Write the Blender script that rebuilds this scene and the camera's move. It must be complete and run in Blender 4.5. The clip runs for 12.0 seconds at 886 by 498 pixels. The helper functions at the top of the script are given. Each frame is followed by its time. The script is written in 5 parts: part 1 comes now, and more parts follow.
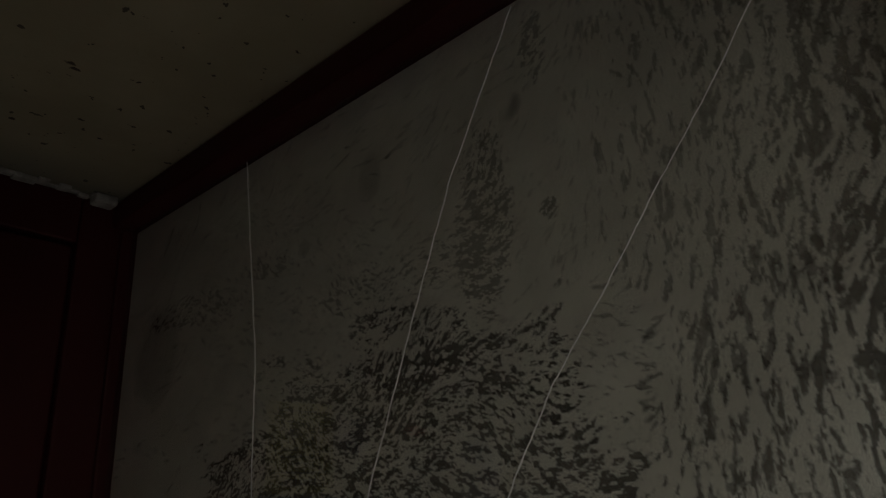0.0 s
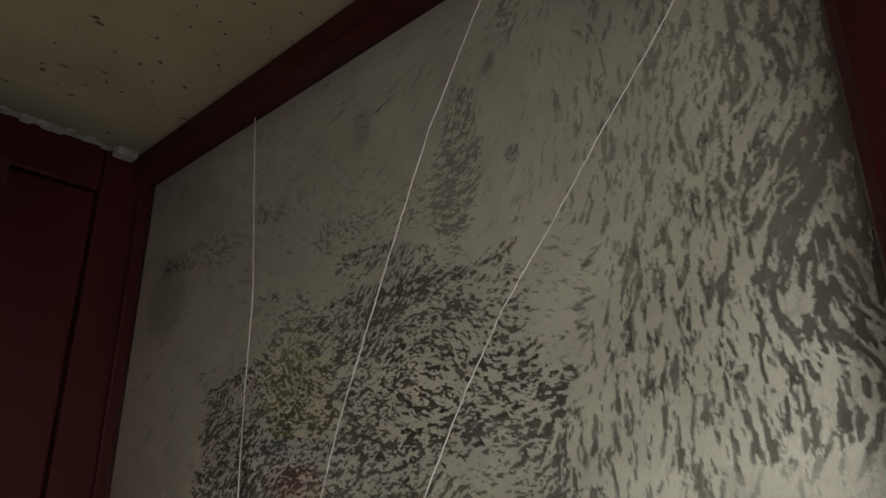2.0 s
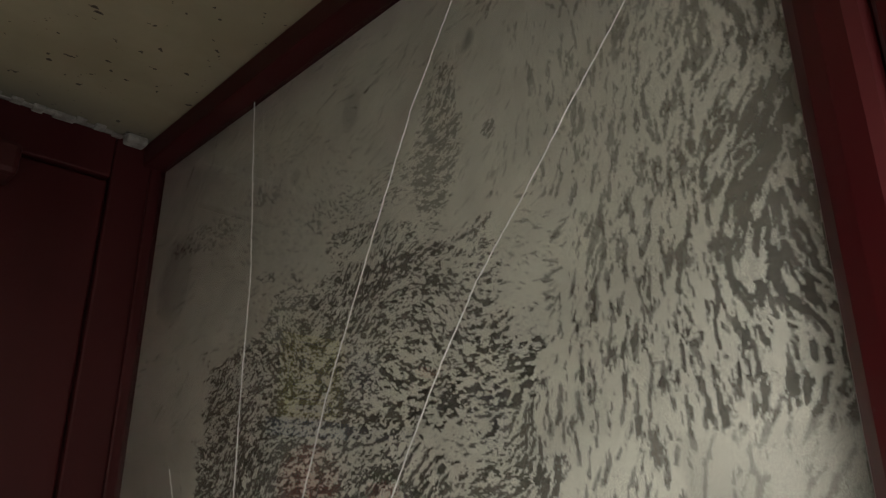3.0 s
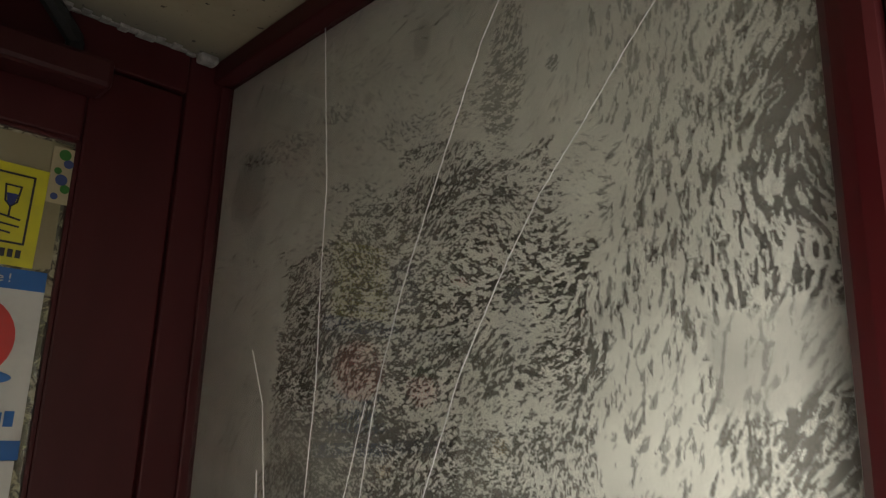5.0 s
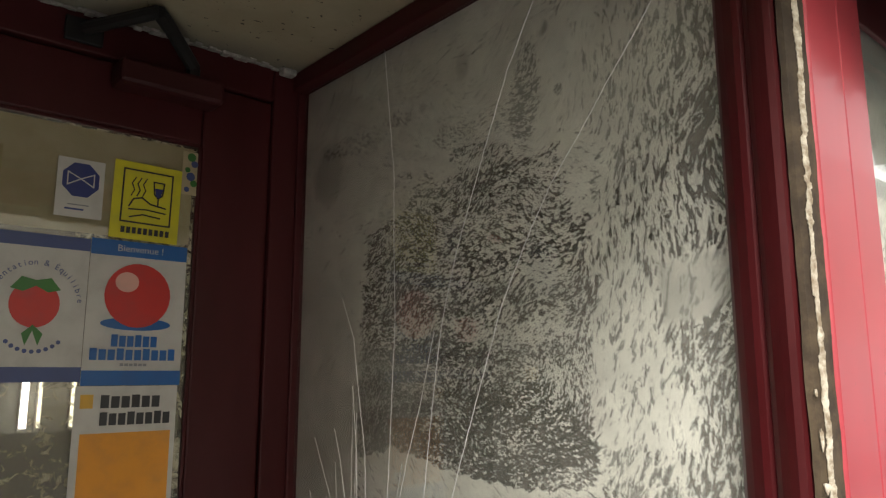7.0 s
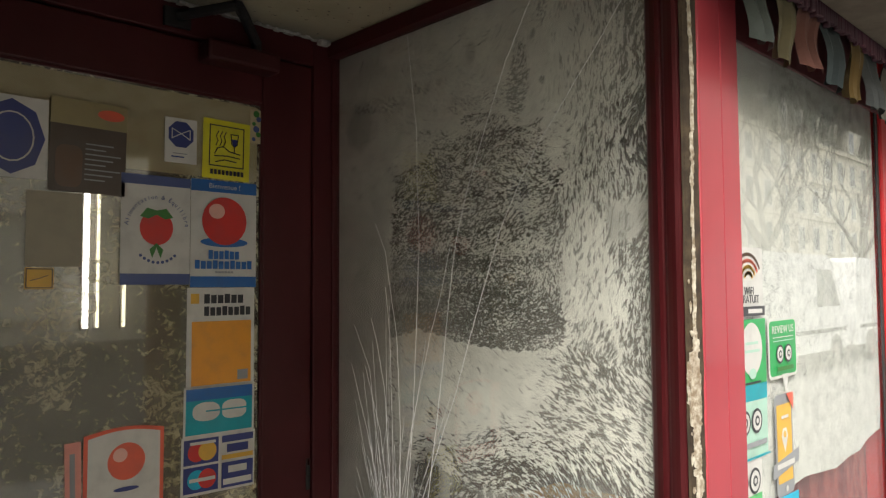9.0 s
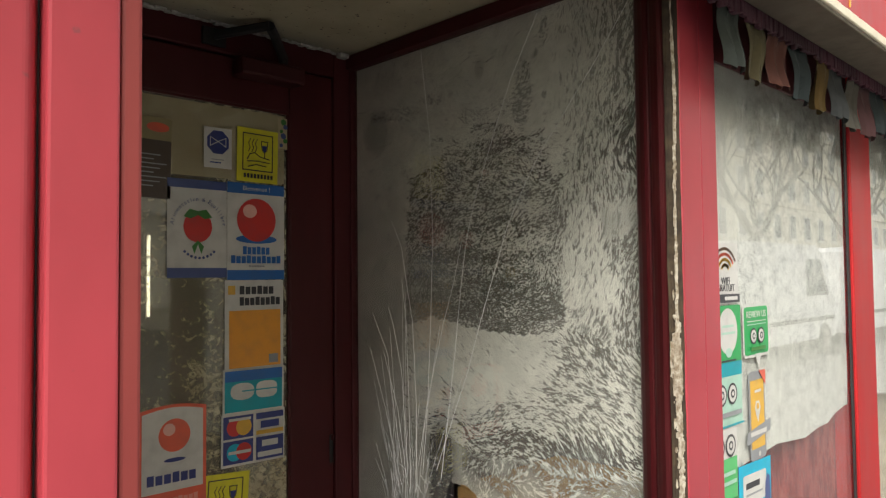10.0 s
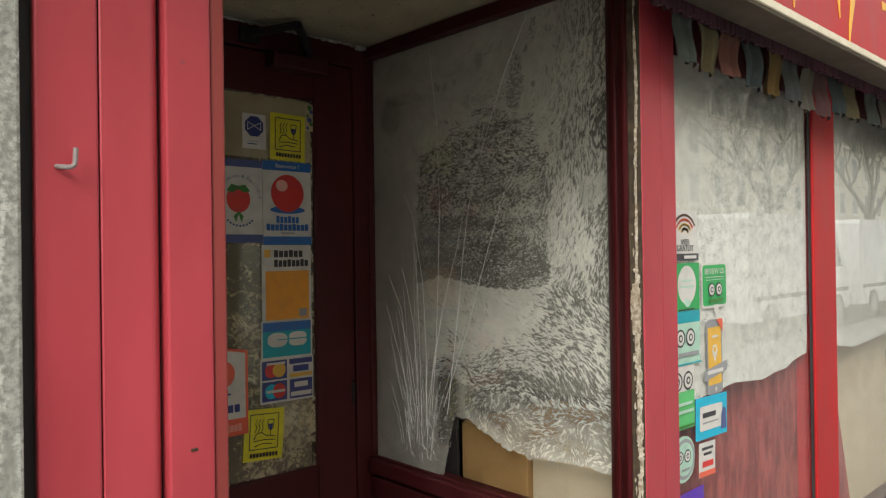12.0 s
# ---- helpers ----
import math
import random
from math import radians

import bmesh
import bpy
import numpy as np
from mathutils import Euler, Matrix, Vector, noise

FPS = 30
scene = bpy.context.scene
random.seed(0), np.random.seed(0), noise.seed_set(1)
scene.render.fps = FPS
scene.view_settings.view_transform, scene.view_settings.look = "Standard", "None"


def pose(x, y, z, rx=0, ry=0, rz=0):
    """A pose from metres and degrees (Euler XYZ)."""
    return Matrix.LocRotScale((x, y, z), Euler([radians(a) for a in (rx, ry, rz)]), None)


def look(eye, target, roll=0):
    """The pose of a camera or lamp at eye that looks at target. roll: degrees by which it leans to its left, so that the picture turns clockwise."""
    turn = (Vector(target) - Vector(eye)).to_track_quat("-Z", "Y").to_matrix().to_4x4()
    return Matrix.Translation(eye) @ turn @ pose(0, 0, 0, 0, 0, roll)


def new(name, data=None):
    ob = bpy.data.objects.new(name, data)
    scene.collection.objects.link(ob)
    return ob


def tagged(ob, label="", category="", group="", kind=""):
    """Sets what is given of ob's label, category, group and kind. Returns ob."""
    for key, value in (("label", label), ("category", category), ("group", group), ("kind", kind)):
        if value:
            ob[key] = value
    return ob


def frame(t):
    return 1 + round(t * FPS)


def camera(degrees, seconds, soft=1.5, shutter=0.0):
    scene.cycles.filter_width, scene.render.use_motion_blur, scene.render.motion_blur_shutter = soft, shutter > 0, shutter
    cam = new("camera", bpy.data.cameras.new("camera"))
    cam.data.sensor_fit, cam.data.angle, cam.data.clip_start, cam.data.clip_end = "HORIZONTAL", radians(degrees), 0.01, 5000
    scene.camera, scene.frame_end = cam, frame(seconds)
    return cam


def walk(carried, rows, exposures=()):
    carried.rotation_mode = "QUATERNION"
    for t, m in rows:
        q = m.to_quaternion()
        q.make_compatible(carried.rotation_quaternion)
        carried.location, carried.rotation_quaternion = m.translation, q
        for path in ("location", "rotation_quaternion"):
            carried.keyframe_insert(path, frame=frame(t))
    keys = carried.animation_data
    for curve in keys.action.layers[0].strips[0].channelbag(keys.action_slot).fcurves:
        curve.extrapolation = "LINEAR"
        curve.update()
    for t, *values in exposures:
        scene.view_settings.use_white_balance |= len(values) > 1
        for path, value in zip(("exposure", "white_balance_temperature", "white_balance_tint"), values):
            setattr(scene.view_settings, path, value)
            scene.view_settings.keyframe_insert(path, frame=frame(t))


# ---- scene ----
# seconds, eye, target and lean of the camera
PATH = [
    (0, (-0.4040, 0.0470, 1.7670), (1.0010, 1.2710, 2.4930), -3.40),
    (0.5, (-0.4120, 0.0240, 1.7530), (0.9690, 1.2610, 2.5030), -2.40),
    (1, (-0.4120, 0.0150, 1.7230), (0.9530, 1.2710, 2.4710), -0.40),
    (1.5, (-0.4090, 0.0090, 1.7120), (0.9580, 1.2770, 2.4370), -0.10),
    (2, (-0.4030, -0.0100, 1.7070), (0.9580, 1.2760, 2.4100), -0.30),
    (2.5, (-0.3840, -0.0320, 1.7050), (0.9450, 1.2960, 2.3900), -0.70),
    (3, (-0.3730, -0.0440, 1.6950), (0.9280, 1.3180, 2.3680), 0.00),
    (3.2, (-0.3670, -0.0490, 1.6920), (0.9260, 1.3270, 2.3490), -0.30),
    (4.8, (-0.4700, -0.0830, 1.6580), (0.8280, 1.3560, 2.1550), 2.60),
    (5, (-0.4820, -0.0830, 1.6510), (0.8430, 1.3410, 2.1180), 1.90),
    (5.5, (-0.5070, -0.0870, 1.6410), (0.8360, 1.3310, 2.0720), 1.80),
    (6, (-0.5330, -0.1040, 1.6340), (0.8670, 1.2730, 2.0130), 0.60),
    (6.5, (-0.5950, -0.2020, 1.6290), (0.7250, 1.2490, 2.0170), 0.20),
    (7, (-0.7040, -0.2910, 1.6090), (0.5820, 1.2040, 1.9450), -0.00),
    (7.5, (-0.8170, -0.3390, 1.5840), (0.5150, 1.1340, 1.8200), -0.10),
    (7.7, (-0.8520, -0.3580, 1.5820), (0.5190, 1.0830, 1.7860), -0.10),
    (9.5, (-1.1650, -0.6110, 1.5890), (0.2200, 0.8300, 1.6760), -0.50),
    (10, (-1.2310, -0.6490, 1.5890), (0.1660, 0.7800, 1.6670), -0.60),
    (10.5, (-1.2340, -0.7120, 1.5800), (0.1550, 0.7250, 1.6450), -0.80),
    (11, (-1.2610, -0.8160, 1.5690), (0.0990, 0.6500, 1.6140), -1.00),
    (11.5, (-1.3280, -0.8560, 1.5640), (0.0240, 0.6180, 1.5930), -0.90),
    (12, (-1.4010, -0.8720, 1.5610), (-0.0390, 0.5920, 1.5690), -0.80),
]
EXPOSURES = [(0, -0.7), (0.5, -0.15), (1.0, 0.4), (1.5, 0.82), (2.0, 1.15), (2.5, 1.25), (5.5, 1.35), (7.5, 1.38), (9.5, 1.05), (10.5, 0.8), (12.0, 0.6)]
cam = camera(62.91, 12.0, soft=1.25)
walk(cam, [(t, look(eye, target, lean)) for t, eye, target, lean in PATH], EXPOSURES)

# ---- world and light: an overcast day in the street ----
world = bpy.data.worlds.new("overcast_sky")
scene.world = world
world.use_nodes = True
wn, wl = world.node_tree.nodes, world.node_tree.links
sky = wn.new("ShaderNodeTexSky")
sky.sky_type, sky.sun_disc = "NISHITA", False
sky.sun_elevation, sky.sun_rotation = radians(36), radians(236)
sky.dust_density, sky.air_density = 4.0, 1.2
grey = wn.new("ShaderNodeMixRGB")
grey.inputs["Fac"].default_value = 0.75
grey.inputs["Color2"].default_value = (8.2, 8.1, 7.8, 1)
wl.new(sky.outputs[0], grey.inputs["Color1"])
wl.new(grey.outputs[0], wn["Background"].inputs["Color"])
wn["Background"].inputs["Strength"].default_value = 0.15
sun = new("sun", bpy.data.lights.new("sun", "SUN"))
sun.data.energy, sun.data.angle, sun.data.color = 1.7, radians(30), (1, 0.98, 0.95)
sun.matrix_world = look((-9.5, -6.5, 8.5), (0, 0, 0))


# ---- node helpers ----
class Nodes:
    """Short hand for building a node material."""

    def __init__(self, name):
        self.mat = bpy.data.materials.new(name)
        self.mat.use_nodes = True
        self.t = self.mat.node_tree
        self.bsdf = self.t.nodes["Principled BSDF"]
        self.out = self.t.nodes["Material Output"]

    def put(self, value, socket):
        if isinstance(value, (int, float)):
            socket.default_value = value
        elif isinstance(value, tuple):
            socket.default_value = (*value, 1) if len(value) == 3 and len(socket.default_value) == 4 else value
        else:
            self.t.links.new(value, socket)

    def math(self, op, a, b=0.0, clamp=False):
        n = self.t.nodes.new("ShaderNodeMath")
        n.operation, n.use_clamp = op, clamp
        self.put(a, n.inputs[0]), self.put(b, n.inputs[1])
        return n.outputs[0]

    def add(self, a, b): return self.math("ADD", a, b)
    def sub(self, a, b): return self.math("SUBTRACT", a, b)
    def mul(self, a, b): return self.math("MULTIPLY", a, b)

    def step(self, v, lo, hi, to0=0.0, to1=1.0):
        n = self.t.nodes.new("ShaderNodeMapRange")
        n.interpolation_type = "SMOOTHSTEP"
        for k, x in zip(("Value", "From Min", "From Max", "To Min", "To Max"), (v, lo, hi, to0, to1)):
            self.put(x, n.inputs[k])
        return n.outputs["Result"]

    def coords(self, sx=1.0, sy=1.0, sz=1.0, rot=(0, 0, 0)):
        c = self.t.nodes.new("ShaderNodeTexCoord")
        m = self.t.nodes.new("ShaderNodeMapping")
        m.inputs["Scale"].default_value = (sx, sy, sz)
        m.inputs["Rotation"].default_value = rot
        self.t.links.new(c.outputs["Object"], m.inputs["Vector"])
        return m.outputs[0]

    def xyz(self):
        c = self.t.nodes.new("ShaderNodeTexCoord")
        s = self.t.nodes.new("ShaderNodeSeparateXYZ")
        self.t.links.new(c.outputs["Object"], s.inputs[0])
        return s.outputs[0], s.outputs[1], s.outputs[2]

    def noise(self, vec, scale, detail=3.0, rough=0.55, warp=0.0):
        n = self.t.nodes.new("ShaderNodeTexNoise")
        n.inputs["Scale"].default_value, n.inputs["Detail"].default_value = scale, detail
        n.inputs["Roughness"].default_value, n.inputs["Distortion"].default_value = rough, warp
        self.t.links.new(vec, n.inputs["Vector"])
        return n.outputs["Fac"]

    def mix(self, fac, a, b):
        n = self.t.nodes.new("ShaderNodeMixRGB")
        self.put(fac, n.inputs[0]), self.put(a, n.inputs[1]), self.put(b, n.inputs[2])
        return n.outputs[0]

    def bump(self, height, strength=0.3, distance=0.002):
        n = self.t.nodes.new("ShaderNodeBump")
        n.inputs["Strength"].default_value, n.inputs["Distance"].default_value = strength, distance
        self.t.links.new(height, n.inputs["Height"])
        self.t.links.new(n.outputs[0], self.bsdf.inputs["Normal"])

    def set(self, **values):
        for k, v in values.items():
            self.put(v, self.bsdf.inputs[k.replace("_", " ")])
        return self.mat


def painted(name, colour, rough=0.4, worn=0.25, coat=0.0):
    """Gloss paint with faint brush lines, dirt and fading."""
    k = Nodes(name)
    big = k.noise(k.coords(1, 1, 0.35), 5, 4)
    fine = k.noise(k.coords(90, 90, 6), 1, 3)
    dark = tuple(c * (1 - worn) for c in colour)
    lite = tuple(min(1, c * (1 + worn) + 0.02 * worn) for c in colour)
    col = k.mix(k.step(big, 0.3, 0.75), dark, lite)
    spots = k.noise(k.coords(), 70, 2)
    col = k.mix(k.step(spots, 0.74, 0.8), col, tuple(c * 0.55 + 0.03 for c in colour))
    k.bump(fine, 0.05, 0.0006)
    k.bsdf.inputs["Specular IOR Level"].default_value = 0.3
    return k.set(Base_Color=col, Roughness=k.step(big, 0.2, 0.8, rough * 0.8, rough * 1.25), Coat_Weight=coat)


def vinyl(name, colour, rough=0.35):
    """Printed sticker film, slightly faded and grubby."""
    k = Nodes(name)
    n = k.noise(k.coords(), 28, 4)
    col = k.mix(k.step(n, 0.35, 0.8), colour, tuple(c * 0.8 + 0.02 for c in colour))
    return k.set(Base_Color=col, Roughness=rough)


def speckled(name, a, b, scale, rough=0.85, bump=0.4, stain=None):
    k = Nodes(name)
    n = k.noise(k.coords(), scale, 6, 0.65)
    m = k.noise(k.coords(), scale * 0.12, 3)
    col = k.mix(k.step(n, 0.35, 0.68), a, b)
    col = k.mix(k.step(m, 0.45, 0.75, 0, 0.5), col, stain or tuple(c * 0.6 for c in a))
    k.bump(n, bump, 0.003)
    return k.set(Base_Color=col, Roughness=rough)


def glassy(name, tint=(1, 1, 1), rough=0.0):
    """Window glass: clear, with a mirror image by Fresnel."""
    k = Nodes(name)
    t = k.t
    facing = t.nodes.new("ShaderNodeLayerWeight")
    facing.inputs["Blend"].default_value = 0.5
    mirror = k.add(0.055, k.mul(k.math("POWER", facing.outputs["Facing"], 5.0), 0.9))
    clear, gloss, mixed = (t.nodes.new(f"ShaderNode{n}") for n in ("BsdfTransparent", "BsdfGlossy", "MixShader"))
    clear.inputs["Color"].default_value = (*tint, 1)
    gloss.inputs["Roughness"].default_value = rough
    t.links.new(mirror, mixed.inputs[0])
    t.links.new(clear.outputs[0], mixed.inputs[1])
    t.links.new(gloss.outputs[0], mixed.inputs[2])
    t.links.new(mixed.outputs[0], k.out.inputs["Surface"])
    return k.mat


def whitewash(name, cover, colour, veil, back=0.25):
    """Whiting brushed on the inside of a pane. cover(k) gives how thickly it lies, 0 to 1; veil is the thinnest smear."""
    k = Nodes(name)
    t = k.t
    alpha, tone = cover(k)
    alpha = k.add(k.mul(alpha, 1 - veil), veil)
    k.set(Base_Color=k.mix(tone, tuple(c * 0.8 for c in colour), colour), Roughness=0.95)
    k.bsdf.inputs["Specular IOR Level"].default_value = 0.1
    tl = t.nodes.new("ShaderNodeBsdfTranslucent")
    tl.inputs["Color"].default_value = (*colour, 1)
    clear, body, mixed = (t.nodes.new(f"ShaderNode{n}") for n in ("BsdfTransparent", "MixShader", "MixShader"))
    body.inputs[0].default_value = back
    t.links.new(k.bsdf.outputs[0], body.inputs[1])
    t.links.new(tl.outputs[0], body.inputs[2])
    k.put(alpha, mixed.inputs[0])
    t.links.new(clear.outputs[0], mixed.inputs[1])
    t.links.new(body.outputs[0], mixed.inputs[2])
    t.links.new(mixed.outputs[0], k.out.inputs["Surface"])
    return k.mat


# ---- materials ----
RED = painted("red_gloss_paint", (0.385, 0.048, 0.062), 0.32, 0.16, 0.1)
# darker copy of the red, with the shade of a side face in it
RED_SHADED = painted("shaded_red_paint", (0.25, 0.045, 0.04), 0.5, 0.15)
RED_BRIGHT = painted("bright_red_paint", (0.42, 0.014, 0.016), 0.45, 0.15)
MAROON = painted("maroon_door_paint", (0.062, 0.0075, 0.0095), 0.5, 0.2)
DEEP_RED = painted("deep_red_paint", (0.06, 0.006, 0.0075), 0.35, 0.2)
DARK_TRIM = painted("dark_gasket", (0.03, 0.028, 0.028), 0.6, 0.2)
PURPLE = painted("purple_trim_paint", (0.045, 0.012, 0.02), 0.8, 0.5)
CREAM = speckled("cream_paint", (0.62, 0.57, 0.43), (0.72, 0.67, 0.52), 14, 0.7, 0.15, (0.5, 0.45, 0.33))
# underside of the sign, its shade put into a dark brown
SOFFIT = speckled("shaded_soffit", (0.07, 0.056, 0.036), (0.11, 0.09, 0.06), 14, 0.8, 0.2)
PLASTER = speckled("crumbling_plaster", (0.3, 0.29, 0.26), (0.55, 0.54, 0.5), 60, 0.95, 0.7)
k = Nodes("grey_stone")
pit, drip, lichen = k.noise(k.coords(), 120, 6, 0.7), k.noise(k.coords(26, 26, 7), 1, 4, 0.6, 0.5), k.noise(k.coords(1, 1, 0.6), 13, 5, 0.65)
col = k.mix(k.step(pit, 0.35, 0.65), (0.2, 0.205, 0.18), (0.37, 0.375, 0.335))
col = k.mix(k.step(k.add(drip, k.mul(k.sub(pit, 0.5), 0.5)), 0.5, 0.62, 0, 0.75), col, (0.55, 0.555, 0.51))
col = k.mix(k.step(k.add(lichen, k.mul(k.sub(pit, 0.5), 0.4)), 0.56, 0.66, 0, 0.7), col, (0.16, 0.17, 0.14))
k.bump(k.add(pit, k.mul(drip, 0.6)), 0.6, 0.004)
STONE = k.set(Base_Color=col, Roughness=0.9)
WOOD_WORN = speckled("weathered_wood", (0.03, 0.019, 0.01), (0.075, 0.052, 0.028), 35, 0.9, 0.7, (0.02, 0.015, 0.011))
FLAKE = speckled("flaking_paint", (0.22, 0.17, 0.11), (0.62, 0.57, 0.46), 90, 0.85, 0.6, (0.2, 0.14, 0.09))
STEEL = painted("galvanised_steel", (0.24, 0.21, 0.2), 0.4, 0.15)
CLOSER = painted("maroon_metal", (0.05, 0.009, 0.01), 0.5, 0.2)
BLACK = painted("black_metal", (0.02, 0.02, 0.02), 0.5, 0.2)
GLASS = glassy("window_glass", (0.98, 0.99, 0.985))
CRACK = vinyl("crack_edge", (0.93, 0.94, 0.92), 0.25)
k = Nodes("crack_hair")
k.set(Base_Color=(0.75, 0.76, 0.74), Roughness=0.3, Alpha=k.step(k.noise(k.coords(1, 60, 22), 1, 2), 0.3, 0.65, 0.25, 0.95))
HAIR = k.mat
CARD = speckled("brown_cardboard", (0.36, 0.21, 0.075), (0.43, 0.26, 0.1), 18, 0.9, 0.15, (0.3, 0.17, 0.06))
CARD_PALE = speckled("pale_cardboard", (0.56, 0.47, 0.32), (0.64, 0.55, 0.39), 10, 0.9, 0.12, (0.5, 0.41, 0.27))
PAPER = speckled("yellowed_paper", (0.4, 0.335, 0.2), (0.48, 0.41, 0.27), 12, 0.9, 0.1, (0.4, 0.33, 0.19))
INNER = speckled("inner_wall", (0.3, 0.28, 0.24), (0.38, 0.35, 0.3), 9, 0.9, 0.1)
INNER_FLOOR = speckled("inner_floor", (0.1, 0.07, 0.05), (0.16, 0.12, 0.09), 9, 0.7, 0.1)
k = Nodes("red_cloth")
fleck = k.add(k.mul(k.noise(k.coords(30, 30, 9, (0, radians(20), 0)), 1, 4), 0.6), k.mul(k.noise(k.coords(170, 170, 60, (0, radians(25), 0)), 1, 3, 0.7), 0.4))
CLOTH_RED = k.set(Base_Color=k.mix(k.step(fleck, 0.38, 0.62), (0.19, 0.024, 0.026), (0.42, 0.085, 0.07)), Roughness=0.9)
CLOTH_CREAM = speckled("cream_cloth", (0.55, 0.47, 0.33), (0.66, 0.58, 0.43), 7, 0.9, 0.3)
ASPHALT = speckled("asphalt", (0.045, 0.045, 0.046), (0.07, 0.07, 0.07), 60, 0.9, 0.4)
PAVING = speckled("paving", (0.18, 0.178, 0.17), (0.26, 0.255, 0.245), 30, 0.9, 0.4)
FACADE = speckled("pale_limestone", (0.64, 0.59, 0.47), (0.74, 0.69, 0.57), 2, 0.9, 0.2)
SLATE = speckled("slate", (0.1, 0.11, 0.12), (0.17, 0.18, 0.19), 5, 0.7, 0.2)
BARK = speckled("bark", (0.06, 0.05, 0.04), (0.14, 0.12, 0.09), 20, 0.95, 0.5)
VAN_WHITE = painted("white_van_paint", (0.78, 0.78, 0.78), 0.3, 0.05)
GOLD = painted("gold_lettering", (0.75, 0.42, 0.05), 0.4, 0.15)
COL = {}


def tint(name, *rgb):
    COL[name] = vinyl("print_" + name, rgb)


tint("white", 0.62, 0.61, 0.57)
tint("yellow", 0.72, 0.66, 0.03)
tint("ink", 0.03, 0.03, 0.035)
tint("navy", 0.03, 0.045, 0.2)
tint("blue", 0.015, 0.13, 0.42)
tint("slate_blue", 0.06, 0.09, 0.25)
tint("red", 0.62, 0.03, 0.025)
tint("pale_red", 0.75, 0.3, 0.24)
tint("orange", 0.8, 0.33, 0.02)
tint("amber", 0.72, 0.42, 0.05)
tint("teal", 0.0, 0.33, 0.4)
tint("green", 0.02, 0.36, 0.09)
tint("light_green", 0.1, 0.5, 0.16)
tint("mint", 0.4, 0.62, 0.5)
tint("leaf", 0.04, 0.2, 0.03)
tint("grey", 0.28, 0.29, 0.3)
tint("cyan", 0.0, 0.42, 0.62)
tint("purple", 0.1, 0.03, 0.4)
tint("brown", 0.12, 0.06, 0.03)
tint("dark_photo", 0.07, 0.045, 0.03)
tint("coral", 0.75, 0.12, 0.06)
tint("shine", 0.8, 0.45, 0.38)
tint("card", 0.3, 0.26, 0.18)
tint("old_paper", 0.5, 0.42, 0.26)
tint("olive_photo", 0.3, 0.25, 0.12)


# ---- mesh helpers ----
def mesh_of(name, bm, material):
    me = bpy.data.meshes.new(name)
    bmesh.ops.recalc_face_normals(bm, faces=bm.faces[:])
    bm.to_mesh(me)
    bm.free()
    me.materials.append(material)
    return me


def thing(name, bm, material, label="", category="", group="", kind=""):
    return tagged(new(name, mesh_of(name, bm, material)), label, category, group, kind)


def group_of(name, label="", category="", group="", kind=""):
    return tagged(new(name), label, category, group, kind)


def part(name, bm, material, parent, label=""):
    ob = new(name, mesh_of(name, bm, material))
    ob.parent = parent
    return tagged(ob, label)


def box(x0, x1, y0, y1, z0, z1, bevel=0.0, bm=None):
    bm = bm or bmesh.new()
    made = bmesh.ops.create_cube(bm, size=1)["verts"]
    for v in made:
        v.co = Vector(((x0 + x1) / 2 + v.co.x * (x1 - x0), (y0 + y1) / 2 + v.co.y * (y1 - y0), (z0 + z1) / 2 + v.co.z * (z1 - z0)))
    if bevel:
        edges = list({e for v in made for e in v.link_edges})
        bmesh.ops.bevel(bm, geom=edges, offset=bevel, segments=2, profile=0.5, affect="EDGES")
    return bm


def upright(profile, z0, z1):
    """A moulding: a plan outline drawn up from z0 to z1."""
    bm = bmesh.new()
    face = bm.faces.new([bm.verts.new((x, y, z0)) for x, y in profile])
    up = bmesh.ops.extrude_face_region(bm, geom=[face])["geom"]
    for v in up:
        if isinstance(v, bmesh.types.BMVert):
            v.co.z = z1
    return bm


def arc(cx, cy, r, a0, a1, n):
    return [(cx + r * math.cos(radians(a0 + (a1 - a0) * i / n)), cy + r * math.sin(radians(a0 + (a1 - a0) * i / n))) for i in range(n + 1)]


def tube(points, radius, sides=8, bm=None, ends=None):
    """A round bar along points; ends: radius at the far end."""
    bm = bm or bmesh.new()
    rings, pts = [], [Vector(p) for p in points]
    for i, p in enumerate(pts):
        d = (pts[min(i + 1, len(pts) - 1)] - pts[max(i - 1, 0)]).normalized()
        a = d.orthogonal().normalized()
        b = d.cross(a)
        if rings:
            a = (last - d * last.dot(d)).normalized()
            b = d.cross(a)
        last = a
        r = radius if ends is None else radius + (ends - radius) * i / (len(pts) - 1)
        rings.append([bm.verts.new(p + r * (math.cos(2 * math.pi * k / sides) * a + math.sin(2 * math.pi * k / sides) * b)) for k in range(sides)])
    for r0, r1 in zip(rings, rings[1:]):
        for k in range(sides):
            bm.faces.new((r0[k], r0[(k + 1) % sides], r1[(k + 1) % sides], r1[k]))
    bm.faces.new(rings[0][::-1]), bm.faces.new(rings[-1])
    return bm


def plate(points, y, thick=0.0006, bm=None):
    """A flat printed shape that faces the street: outline in (x, z), its front at y."""
    bm = bm or bmesh.new()
    front = [bm.verts.new((x, y, z)) for x, z in points]
    back = [bm.verts.new((x, y + thick, z)) for x, z in points]
    bm.faces.new(front), bm.faces.new(back[::-1])
    for i in range(len(points)):
        j = (i + 1) % len(points)
        bm.faces.new((front[i], back[i], back[j], front[j]))
    return bm


